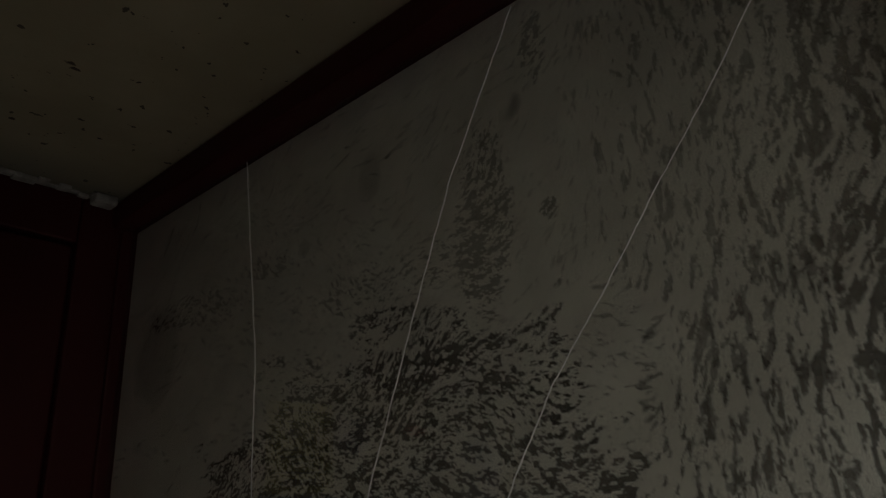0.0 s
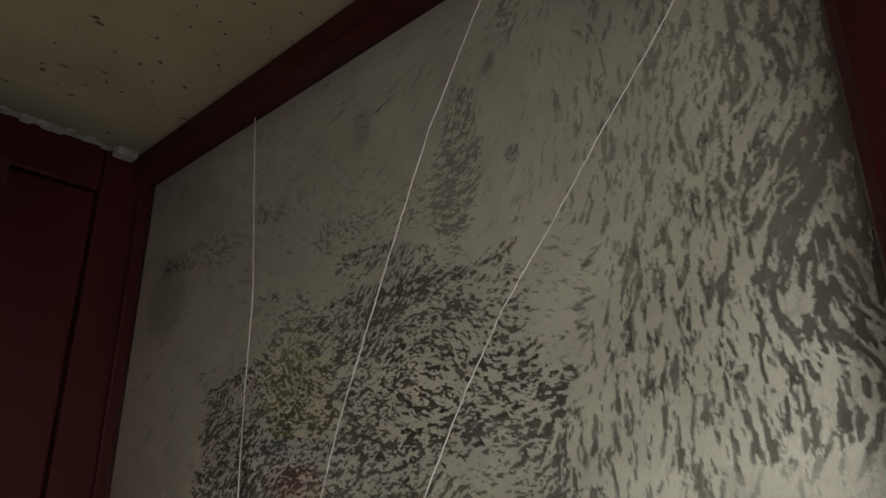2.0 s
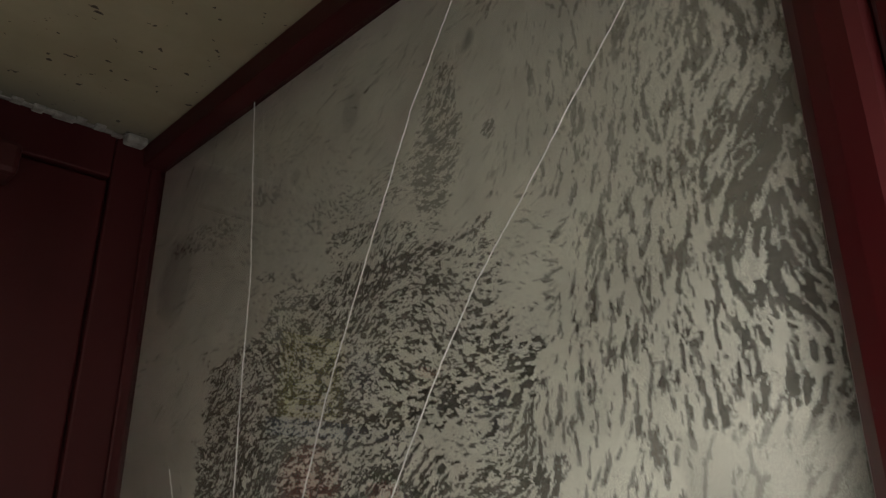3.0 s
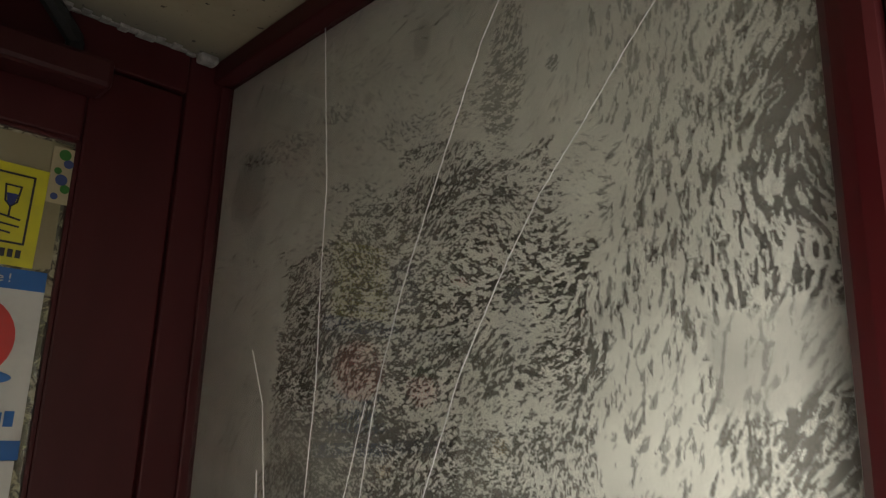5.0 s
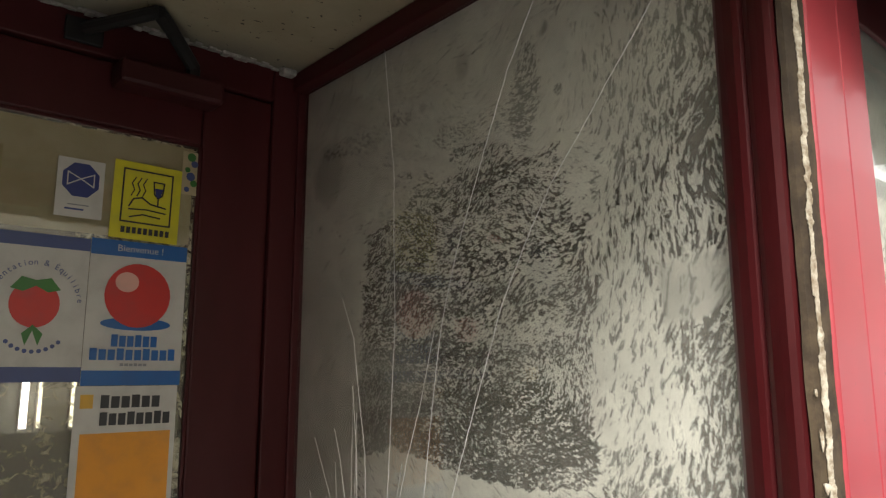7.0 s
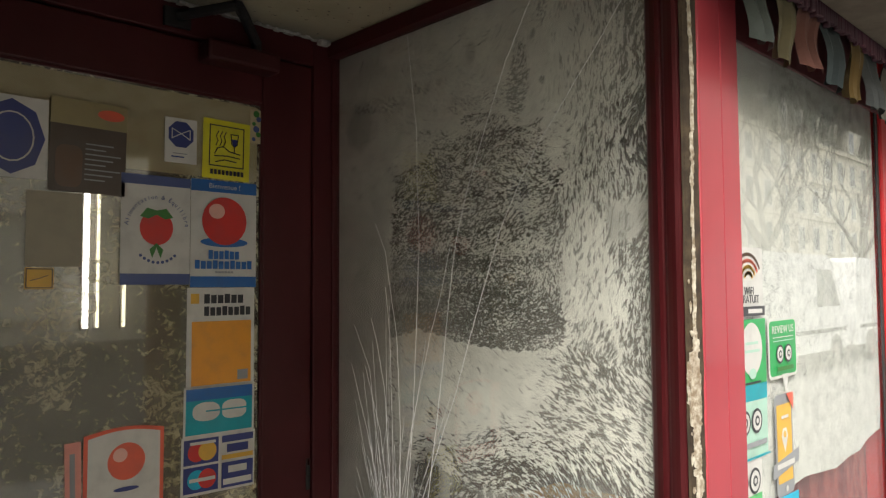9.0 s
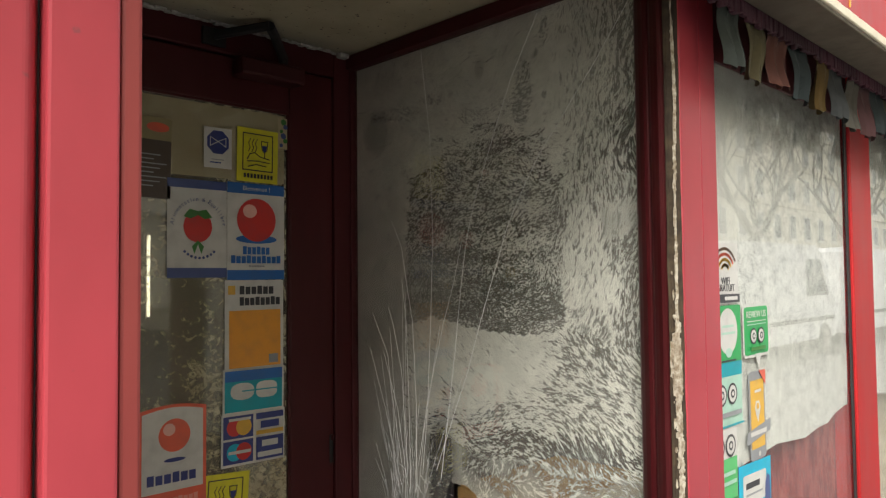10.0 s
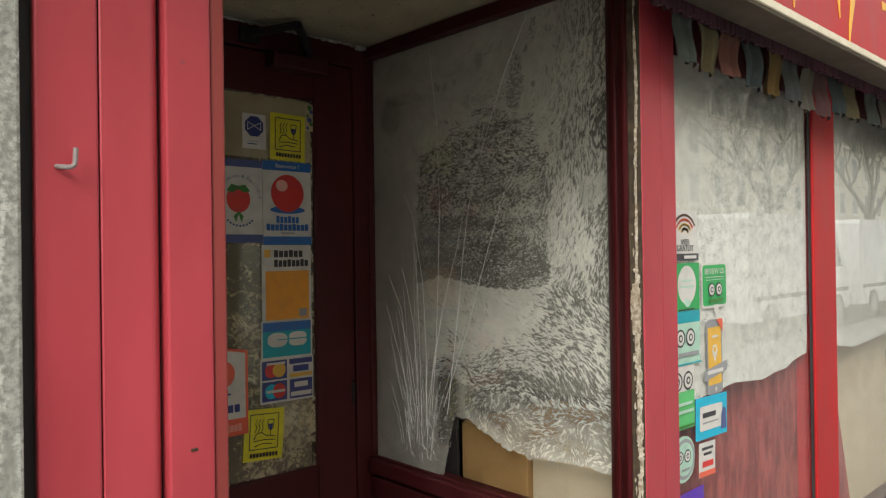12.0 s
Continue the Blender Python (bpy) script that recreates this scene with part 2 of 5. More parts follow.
def rect(x0, x1, z0, z1, r=0.0):
    if not r:
        return [(x0, z0), (x1, z0), (x1, z1), (x0, z1)]
    return arc(x1 - r, z0 + r, r, -90, 0, 4) + arc(x1 - r, z1 - r, r, 0, 90, 4) + arc(x0 + r, z1 - r, r, 90, 180, 4) + arc(x0 + r, z0 + r, r, 180, 270, 4)


def disc(cx, cz, rx, rz=None, n=28):
    rz = rz or rx
    return [(cx + rx * math.cos(2 * math.pi * i / n), cz + rz * math.sin(2 * math.pi * i / n)) for i in range(n)]


def stroke(points, width, y, bm=None, thick=0.0005):
    """A drawn line of even width."""
    bm = bm or bmesh.new()
    for (ax, az), (bx, bz) in zip(points, points[1:]):
        d = Vector((bx - ax, bz - az))
        if d.length < 1e-6:
            continue
        e = d.normalized() * width * 0.3
        n = Vector((-d.y, d.x)).normalized() * width / 2
        plate([(ax - e.x - n.x, az - e.y - n.y), (bx + e.x - n.x, bz + e.y - n.y), (bx + e.x + n.x, bz + e.y + n.y), (ax - e.x + n.x, az - e.y + n.y)], y, thick, bm)
    return bm


def lettering(text, size, x, y, z, material, parent, name="lettering", align="CENTER", turn=0.0, width=None):
    """Raised printed words that face the street."""
    cu = bpy.data.curves.new(name, "FONT")
    cu.body, cu.size, cu.align_x, cu.align_y, cu.extrude = text, size, align, "CENTER", 0.0002
    tmp = new("tmp", cu)
    bpy.context.view_layer.update()
    me = bpy.data.meshes.new_from_object(tmp.evaluated_get(bpy.context.evaluated_depsgraph_get()))
    wide = tmp.dimensions.x
    bpy.data.objects.remove(tmp)
    s = width / wide if width and wide else 1.0
    me.transform(pose(x, y, z, 90, 0, 0) @ pose(0, 0, 0, 0, 0, turn) @ Matrix.Diagonal((s, 1, 1, 1)))
    me.materials.clear()
    me.materials.append(material)
    ob = new(name, me)
    ob.parent = parent
    return ob


# ---- whiting on the panes ----
def side_cover(k):
    """The thickness laid down by the brush, with a fine powdery grain."""
    lay = k.t.nodes.new("ShaderNodeAttribute")
    lay.attribute_name = "cover"
    grain = k.noise(k.coords(), 900, 2)
    soft = k.noise(k.coords(), 24, 4)
    alpha = k.mul(lay.outputs["Fac"], k.step(grain, 0.25, 0.7, 0.86, 1.04))
    return k.math("MINIMUM", alpha, 0.985), k.step(k.add(k.mul(soft, 0.6), k.mul(grain, 0.4)), 0.3, 0.7)


def front_cover(k):
    x, _, z = k.xyz()
    flat = k.noise(k.coords(75, 1, 330, (0, radians(6), 0)), 1, 4, 0.7, 0.3)
    tall = k.noise(k.coords(300, 1, 95, (0, radians(-7), 0)), 1, 4, 0.7, 0.3)
    patch = k.noise(k.coords(24, 1, 30), 1, 5, 0.7)
    pick = k.step(k.noise(k.coords(6, 1, 9), 1, 2), 0.46, 0.56)
    n = k.add(k.mul(tall, k.sub(1.0, pick)), k.mul(flat, pick))
    smooth = k.math("MAXIMUM", k.step(x, 0.9, 1.0), k.mul(k.step(x, 0.3, 0.36, 1, 0), k.step(z, 1.62, 1.72)))
    cov = k.add(k.mul(k.sub(patch, 0.5), 0.34), k.step(z, 1.35, 1.75, 0.08, 0.02))
    cov = k.add(cov, k.mul(smooth, 0.12))
    thick = k.step(k.add(n, cov), 0.455, 0.54, k.step(patch, 0.35, 0.6, 0.3, 0.52), k.step(z, 1.4, 1.8, 0.95, 0.78))
    thick = k.mul(thick, k.sub(1.0, k.mul(k.step(x, 1.2, 1.3), 0.25)))
    # whiting thins to half near the top, standing for the shade under the sign
    thick = k.mul(thick, k.step(z, 1.9, 1.99, 1.0, 0.5))
    return k.math("MINIMUM", k.math("MAXIMUM", thick, 0.0), 0.95), k.step(patch, 0.3, 0.7)


def door_cover(k):
    x, _, z = k.xyz()
    n = k.noise(k.coords(55, 1, 60), 1, 5, 0.7, 0.8)
    slow = k.noise(k.coords(), 7, 2)
    cov = k.add(k.mul(k.sub(slow, 0.5), 0.5), k.mul(k.step(x, -0.5, -0.3), 0.05))
    alpha = k.mul(k.step(k.add(n, cov), 0.5, 0.68), 0.8)
    return alpha, k.step(slow, 0.3, 0.7)


WASH_SIDE = whitewash("brushed_whiting", side_cover, (0.89, 0.87, 0.77), 0.0, 0.04)
WASH_FRONT = whitewash("thin_whiting", front_cover, (0.88, 0.87, 0.8), 0.22, 0.1)
WASH_DOOR = whitewash("patchy_whiting", door_cover, (0.68, 0.61, 0.43), 0.26)


# ---- setting ----
W, D, H = -0.98, 0.97, 2.208   # the recess: its far jamb, its depth, its ceiling

thing("pavement", box(-6, 60, -4.2, -0.03, -0.12, 0, 0.004), PAVING, "grey paving slabs before the shop front", "pavement", kind="structure")
thing("ground", box(-80, 200, -80, 40, -0.4, -0.12), ASPHALT, "dark asphalt street", "ground", kind="structure")
thing("floor_recess", box(W, 0.0, -0.03, D, -0.1, 0.0), PAVING, "worn entrance floor", "floor", kind="structure")
thing("floor_shop", box(-3, 5, D, 6, -0.1, -0.002), INNER_FLOOR, "dark shop floor", "floor", kind="structure")
thing("floor_window", box(0.002, 5, -0.02, D, -0.1, -0.002), INNER_FLOOR, "dark shop floor behind the window", "floor", kind="structure")

# the ceiling of the recess, with mould specks
k = Nodes("specked_ceiling")
cx, cy, cz = k.xyz()
blot = k.noise(k.coords(), 9, 4)
mould = k.noise(k.coords(), 85, 2, 0.5)
fine = k.noise(k.coords(), 210, 3)
near = k.step(cy, 0.45, 0.95)
col = k.mix(k.step(blot, 0.35, 0.75), (0.37, 0.33, 0.22), (0.44, 0.395, 0.27))
col = k.mix(k.mul(k.step(k.add(mould, k.mul(near, 0.035)), 0.71, 0.735), 0.85), col, (0.06, 0.05, 0.04))
for sx, sy, sr in ((-0.197, 0.69, 0.006), (-0.189, 0.697, 0.005), (-0.134, 0.677, 0.004), (-0.147, 0.784, 0.004), (-0.048, 0.528, 0.003), (-0.115, 0.81, 0.003), (-0.2, 0.83, 0.005)):
    dx, dy = k.sub(cx, sx), k.mul(k.sub(cy, sy), 1.7)
    rr = k.math("SQRT", k.add(k.mul(dx, dx), k.mul(dy, dy)))
    col = k.mix(k.step(k.add(rr, k.mul(k.sub(fine, 0.5), 0.012)), sr * 0.5, sr, 0.9, 0.0), col, (0.04, 0.03, 0.025))
col = k.mix(k.mul(k.step(k.add(fine, k.mul(near, 0.05)), 0.74, 0.8), 0.5), col, (0.12, 0.1, 0.07))
# greyer and darker along the edge at the door
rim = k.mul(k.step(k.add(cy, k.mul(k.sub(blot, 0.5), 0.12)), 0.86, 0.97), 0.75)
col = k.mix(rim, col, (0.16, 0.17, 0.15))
k.bump(blot, 0.2, 0.004)
CEILING = k.set(Base_Color=col, Roughness=0.85)
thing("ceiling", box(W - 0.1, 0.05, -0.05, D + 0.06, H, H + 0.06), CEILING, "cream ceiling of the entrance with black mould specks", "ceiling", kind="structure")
thing("ceiling_shop", box(-3, 5, 0.06, 6, 2.6, 2.66), INNER, "dim shop ceiling", "ceiling", kind="structure")
thing("wall_shop_back", box(-3, 5, 5.4, 5.5, 0, 2.6), INNER, "dim back wall of the shop", "wall", kind="structure")
thing("wall_shop_left", box(-3.1, -3, D + 0.08, 5.4, 0, 2.6), INNER, "dim side wall of the shop", "wall", kind="structure")
thing("wall_shop_right", box(4.9, 5.0, 0.08, 5.4, 0, 2.6), INNER, "dim side wall of the shop", "wall", kind="structure")
thing("wall_over_door", box(-3, 0.06, D + 0.02, D + 0.1, H + 0.06, 2.66), INNER, "wall above the door", "wall", kind="structure")
thing("wall_over_side_window", box(0.0, 0.06, 0.09, D + 0.02, H + 0.06, 2.66), INNER, "wall above the side window", "wall", kind="structure")
thing("wall_jamb", box(-3.0, W - 0.004, 0.012, D + 0.08, 0, 2.66), MAROON, "maroon wall beside the entrance", "wall", kind="structure")
thing("wall_fascia_back", box(-3.0, 5.0, -0.006, 0.055, H + 0.06, 4.4), FACADE, "wall behind the shop sign", "wall", kind="structure")

# stone pier with rough blocks
pier = thing("wall_pier", box(-3.6, -1.221, 0.0, 0.4, 0, 4.4), STONE, "rough grey speckled stone pier", "wall", kind="structure")
rng = random.Random(4)
z = 0.0
while z < 4.3:
    h = (0.55, 1.75, 2.2)[min(2, int(z > 0) + int(z > 1))]
    x1 = -1.211
    while x1 > -2.4:
        w = rng.uniform(0.35, 0.6)
        part("stone", box(x1 - w + 0.006, x1, -0.03 - rng.uniform(0, 0.006), -0.001, z + 0.004, min(z + h, 4.4), 0.004), STONE, pier)
        x1 -= w
    z += h

# ---- left pilaster of red boards ----
pil = group_of("pilaster", "pink-red painted timber pilaster beside the entrance", "pilaster", kind="structure")
part("backing", box(-1.208, W, -0.004, 0.012, 0, 2.66), DARK_TRIM, pil, "dark shadow gap")
part("board", box(-1.195, -1.1305, -0.02, -0.004, 0, 2.2, 0.003), RED, pil)
hollow = [(-1.129, -0.004), (-1.129, -0.0185)] + [(-1.1275, -0.02), (-1.074, -0.02)] + arc(-1.074, -0.008, 0.012, -90, -20, 6) + [(-1.059, -0.004)]
part("board", upright(hollow, 0, 2.2), RED, pil)
part("corner_board", box(-1.0575, -1.0005, -0.026, 0.06, 0, 2.2, 0.003), RED, pil)
# the jamb's side face, its shade put into the red
part("bead", box(-0.9995, W, -0.022, 0.09, 0, 2.2, 0.004), RED_SHADED, pil)

hook = thing("wall_hook", tube([(-1.174, -0.019, 1.659), (-1.172, -0.03, 1.6575), (-1.168, -0.0345, 1.657), (-1.1635, -0.0365, 1.6575), (-1.161, -0.037, 1.66), (-1.1602, -0.037, 1.665), (-1.1595, -0.037, 1.678)], 0.0027, 10), STEEL, "small bent galvanised hook in the red board", "hook")
nail = thing("nail_hole", box(-1.032, -1.023, -0.0275, -0.025, 1.325, 1.3285, 0.0008), WOOD_WORN, "torn nail hole in the red paint", "hole")

# ---- the corner column ----
col_ = group_of("corner_column", "red timber corner column with one bare weathered edge", "column", kind="structure")
part("core", upright([(0.094, -0.0195), (-0.04, -0.0195), (-0.045, 0.0), (-0.03, 0.03), (0.0, 0.05), (0.0155, 0.06), (0.15, 0.064), (0.15, -0.0008)], 0, H), MAROON, col_)
part("front_board", box(-0.044, 0.0315, -0.0375, -0.018, 0, H, 0.003), RED, col_)
part("front_board", box(0.0325, 0.0965, -0.0365, -0.018, 0, H, 0.003), RED, col_)
part("side_moulding", upright([(0.0, 0.03), (-0.052, 0.018), (-0.0555, 0.0215), (-0.0555, 0.028), (-0.048, 0.041), (-0.04, 0.052), (-0.032, 0.059), (-0.025, 0.0615), (0.0, 0.066)], 0, H), DEEP_RED, col_)
part("side_moulding", upright([(-0.03, -0.0205), (-0.072, -0.0205), (-0.0755, -0.018), (-0.0765, -0.012), (-0.072, -0.003), (-0.066, 0.007), (-0.06, 0.014), (-0.055, 0.0165), (-0.03, 0.017)], 0, H), DEEP_RED, col_)
bm = bmesh.new()
rings = []
for i in range(161):
    z = H * i / 160
    w1, w2 = (0.0016 * noise.noise((z * f, 3.1, f)) + 0.0008 * noise.noise((z * 5 * f, 1.0, f)) for f in (9, 14))
    rings.append([bm.verts.new(p) for p in ((-0.02, -0.0212, z), (-0.07 + w1, -0.0212, z), (-0.0755 + w1, -0.0235 + w2, z), (-0.0735 + w2, -0.0285, z), (-0.061 + w2, -0.034 + w1, z), (-0.04, -0.035 + w2, z))])
for r0, r1 in zip(rings, rings[1:]):
    for j in range(6):
        bm.faces.new((r0[j], r0[(j + 1) % 6], r1[(j + 1) % 6], r1[j]))
bm.faces.new(rings[0][::-1]), bm.faces.new(rings[-1])
part("bare_edge", bm, WOOD_WORN, col_, "bare grey-brown weathered wood edge")


def old_paint(u, z, lift):
    """A place on the chamfered edge: u runs from the side (0) round to the front (1)."""
    a, b, c = Vector((-0.0776, -0.0215, z)), Vector((-0.0755, -0.0298, z)), Vector((-0.0445, -0.0388, z))
    p = a.lerp(b, u / 0.45) if u < 0.45 else b.lerp(c, (u - 0.45) / 0.55)
    return p + Vector((-0.7, -0.7, 0)) * lift


# the ragged strip of old cream paint that still clings to the edge
bm = bmesh.new()
strip = []
left_, right_, hold = 0.5, 0.8, 0
for i in range(721):
    z = 0.75 + 1.44 * i / 720
    if hold <= 0:
        hold = rng.choice((1, 2, 3, 5, 9, 14))
        thin = 0.3 if z > 1.5 else 0.8
        left_ = 0.66 - thin * rng.uniform(0.02, 0.2) + 0.1 * noise.noise((z * 6, 0.3, 0))
        right_ = 0.72 + thin * rng.uniform(0.02, 0.16) + 0.1 * noise.noise((z * 6, 0.3, 0))
        if abs(z - 1.43) < 0.055:
            left_ -= 0.4 * (1 - ((z - 1.43) / 0.055) ** 2)
    hold -= 1
    u0, u1 = left_ + rng.uniform(-0.012, 0.012), right_ + rng.uniform(-0.012, 0.012)
    lift = 0.0007 + 0.0006 * noise.noise((z * 40, 9.0, 0))
    strip.append([bm.verts.new(old_paint(min(max(u, 0), 1), z, k)) for u, k in ((u0, -0.0004), (u0, lift), ((u0 + u1) / 2, lift * 0.7), (u1, lift), (u1, -0.0004))])
for r0, r1 in zip(strip, strip[1:]):
    for j in range(4):
        bm.faces.new((r0[j], r0[j + 1], r1[j + 1], r1[j]))
    bm.faces.new((r0[0], r1[0], r1[4], r0[4]))
part("old_paint", bm, FLAKE, col_, "peeling cream paint along the edge")
for i in range(26):
    z, u = rng.choice((rng.gauss(1.42, 0.05), rng.uniform(1.0, 1.6), rng.uniform(0.95, 1.3))), rng.uniform(0.4, 0.6)
    hgt, wid = rng.uniform(0.003, 0.012), rng.uniform(0.03, 0.09)
    lift = rng.uniform(0.0008, 0.0018)
    bm = bmesh.new()
    pts = [(u + wid * math.cos(6.283 * j / 7) * rng.uniform(0.4, 1.2), z + hgt * math.sin(6.283 * j / 7) * rng.uniform(0.4, 1.3)) for j in range(7)]
    top = [bm.verts.new(old_paint(min(max(a, 0), 1), b, lift + 0.0007)) for a, b in pts]
    low = [bm.verts.new(old_paint(min(max(a, 0), 1), b, lift - 0.0012)) for a, b in pts]
    bm.faces.new(top), bm.faces.new(low[::-1])
    for j in range(7):
        bm.faces.new((top[j], low[j], low[(j + 1) % 7], top[(j + 1) % 7]))
    part("paint_flake", bm, FLAKE, col_)

# ---- the side window ----
trim = group_of("side_window_frame", "dark red timber frame round the side window", "window frame", kind="structure")
part("top_rail", box(-0.026, 0.04, 0.0665, D - 0.004, 2.171, H - 0.002, 0.003), MAROON, trim)
part("sill", box(-0.03, 0.05, 0.0665, D - 0.004, 0.872, 0.918, 0.006), MAROON, trim)
part("sill_bead", box(-0.012, 0.0, 0.0665, D - 0.016, 0.9185, 0.924, 0.001), MAROON, trim)
part("corner_bead", box(-0.014, 0.03, 0.957, D - 0.004, 0.9185, 2.1705, 0.003), MAROON, trim)
part("apron", box(-0.004, 0.05, 0.0665, D - 0.004, 0.0, 0.8715), MAROON, trim)
for z0, z1 in ((0.8, 0.86), (0.06, 0.14)):
    part("panel_rail", box(-0.02, -0.0045, 0.0665, D - 0.006, z0, z1, 0.003), MAROON, trim)
part("panel_field", box(-0.014, -0.0045, 0.16, D - 0.08, 0.2, 0.74, 0.006), MAROON, trim)

side = thing("window_side", box(0.0, 0.006, 0.066, 0.9568, 0.9182, 2.1708), GLASS, "cracked side window pane brushed with white paint", "window", kind="structure")
side.visible_shadow = False
# the whiting, brushed on in dabs: a fine sheet that carries how thickly the paint lies at each place
STEP = 0.0011
ny, nz = 810, 1152
Y, Z = np.meshgrid(0.0665 + STEP * np.arange(ny), 0.919 + STEP * np.arange(nz), indexing="ij")
brush = np.random.default_rng(7)
FY, FZ = np.meshgrid(np.fft.fftfreq(ny, STEP), np.fft.rfftfreq(nz, STEP), indexing="ij")


def blotch(wide, tall=None):
    """A cloudy random field, about zero, with blots of that size in metres."""
    f = np.fft.rfft2(brush.standard_normal((ny, nz))) * np.exp(-2 * (math.pi ** 2) * ((FY * wide) ** 2 + (FZ * (tall or wide)) ** 2))
    f = np.fft.irfft2(f, s=(ny, nz))
    return f / f.std()


def ease(v, lo, hi):
    f = np.clip((v - lo) / (hi - lo), 0, 1)
    return f * f * (3 - 2 * f)


def between(v, lo, hi, edge):
    return ease(v, lo - edge, lo + edge) * (1 - ease(v, hi - edge, hi + edge))


def ellipse(y, z, ry, rz, lean=0.0):
    c, q = math.cos(radians(lean)), math.sin(radians(lean))
    a, b = (Y - y) * c + (Z - z) * q, (Z - z) * c - (Y - y) * q
    return 1 - ease((a / ry) ** 2 + (b / rz) ** 2, 0.3, 1.6)


def strokes(angle, length, width, stray=0.35):
    """Single tapered dabs of about that size, laid along the brush's direction, some of paint and some bare, evened out to ranks between 0 and 1."""
    turns = 12
    way = np.mod(angle + stray * brush.standard_normal((ny, nz)), math.pi)
    bins = np.minimum((way / math.pi * turns).astype(int), turns - 1)
    dots = (brush.random((ny, nz)) < 1.1 * STEP * STEP / (length * width)) * brush.normal(0, 1, (ny, nz))
    big = brush.random((ny, nz)) < 0.35
    gy, gz = np.minimum(np.arange(ny), ny - np.arange(ny)), np.minimum(np.arange(nz), nz - np.arange(nz))
    gy, gz = np.where(np.arange(ny) > ny / 2, -gy, gy)[:, None] * STEP, np.where(np.arange(nz) > nz / 2, -gz, gz)[None, :] * STEP
    total = np.zeros((ny, nz // 2 + 1), complex)
    for j in range(turns):
        c, q = math.cos((j + 0.5) / turns * math.pi), math.sin((j + 0.5) / turns * math.pi)
        for which, size in ((big, 1.35), (~big, 0.7)):
            u, v = (gy * c + gz * q) / (length * size), (gz * c - gy * q) / (width * size)
            dab = np.clip(1 - u * u, 0, 1) * np.exp(-((v / (1.05 - 0.45 * np.clip(u, -1, 1))) ** 2))
            total += np.fft.rfft2(dab) * np.fft.rfft2(dots * (bins == j) * which)
    total = np.fft.irfft2(total, s=(ny, nz))
    total += 0.22 * total.std() * blotch(0.0007)
    order = np.empty(total.size)
    order[np.argsort(total, axis=None)] = np.linspace(0, 1, total.size)
    return order.reshape(ny, nz)


cloud, mottle, speck = blotch(0.045), blotch(0.016), blotch(0.006)
jy, jz = Y + 0.006 * mottle + 0.004 * cloud, Z + 0.006 * blotch(0.012)
wave = np.interp(Y[:, 0], (0.0665, 0.248, 0.292, 0.387, 0.489, 0.6, 0.66, 0.7, 0.745, 0.956), (1.43, 1.479, 1.468, 1.46, 1.466, 1.481, 1.493, 1.478, 1.47, 1.47))[:, None]
wave = wave + 0.0025 * speck
above = ease(Z - wave, -0.003, 0.003)
below = 1 - above
# where the brush worked in which way
sideways = ease(jy + 0.012 * cloud, 0.25, 0.285)
rim = 1 - ease(jy, 0.1, 0.135)
tilt_up = radians(99) + 0.14 * cloud + rim * 0.3 * blotch(0.02)
tilt_side = radians(163) + 0.32 * cloud + 0.25 * blotch(0.02)
tilt_low = radians(22) + 0.3 * cloud - radians(65) * ellipse(0.46, 1.22, 0.07, 0.09) + radians(40) * (1 - ease(Y, 0.07, 0.16)) * ease(Z, 1.3, 1.45)
lean = above * (sideways * tilt_side + (1 - sideways) * tilt_up) + below * tilt_low
long_dabs, short_dabs = strokes(lean, 0.0085, 0.00105, 0.24), strokes(lean, 0.0044, 0.00075)
finest = strokes(lean, 0.0026, 0.0007, 0.5)
gloom = above * between(Y + 0.002 * speck + (jy - Y) * ease(Z, 1.6, 1.8), 0.257, 0.758, 0.008 + 0.035 * ease(Z, 1.55, 1.75) * ease(Y, 0.3, 0.6)) * (1 - ease(Z + 0.016 * mottle + 0.012 * cloud + 0.012 * blotch(0.03, 0.006), np.interp(Y[:, 0], (0.25, 0.31, 0.4, 0.52, 0.61, 0.66, 0.76), (1.84, 1.89, 1.945, 1.95, 1.93, 1.875, 1.87))[:, None] - 0.03, np.interp(Y[:, 0], (0.25, 0.31, 0.4, 0.52, 0.61, 0.66, 0.76), (1.84, 1.89, 1.945, 1.95, 1.93, 1.875, 1.87))[:, None] + 0.012))
fine = gloom * (1 - ease(Z + 0.02 * cloud, 1.62, 1.72))
dabs = long_dabs * (1 - gloom) + gloom * (short_dabs * (1 - 0.6 * fine) + 0.6 * fine * finest)
dabs = np.clip(dabs, 0, 1)
# how much of the glass the brush left bare, place by place
bare = 0.03 + 0.0 * Y
right = 1 - ease(jy, 0.215, 0.29)
bare += above * right * (0.24 + 0.16 * (1 - ease(Y, 0.1, 0.2)) + 0.08 * rim + 0.08 * (1 - ease(Z, 1.75, 1.95)) + 0.06 * cloud)
bare += above * ellipse(0.095, 1.87, 0.035, 0.15, -6) * 0.1 + above * ellipse(0.12, 2.12, 0.09, 0.06) * 0.1
bare = np.maximum(bare, gloom * (0.36 + 0.17 * (1 - ease(Z, 1.68, 1.9)) + 0.19 * (1 - ease(Z, 1.5, 1.62)) + 0.05 * cloud + 0.075 * blotch(0.04, 0.009)))
bare += gloom * 0.12 * ellipse(0.42, 1.895, 0.1, 0.02, -8) - gloom * 0.12 * ellipse(0.4, 1.67, 0.1, 0.03)
pale = between(jy, np.interp(Z[0], (1.5, 1.54, 1.62, 1.735), (0.11, 0.125, 0.15, 0.19))[None, :], 0.247, 0.012) * between(jz, 1.525, 1.738, 0.008)
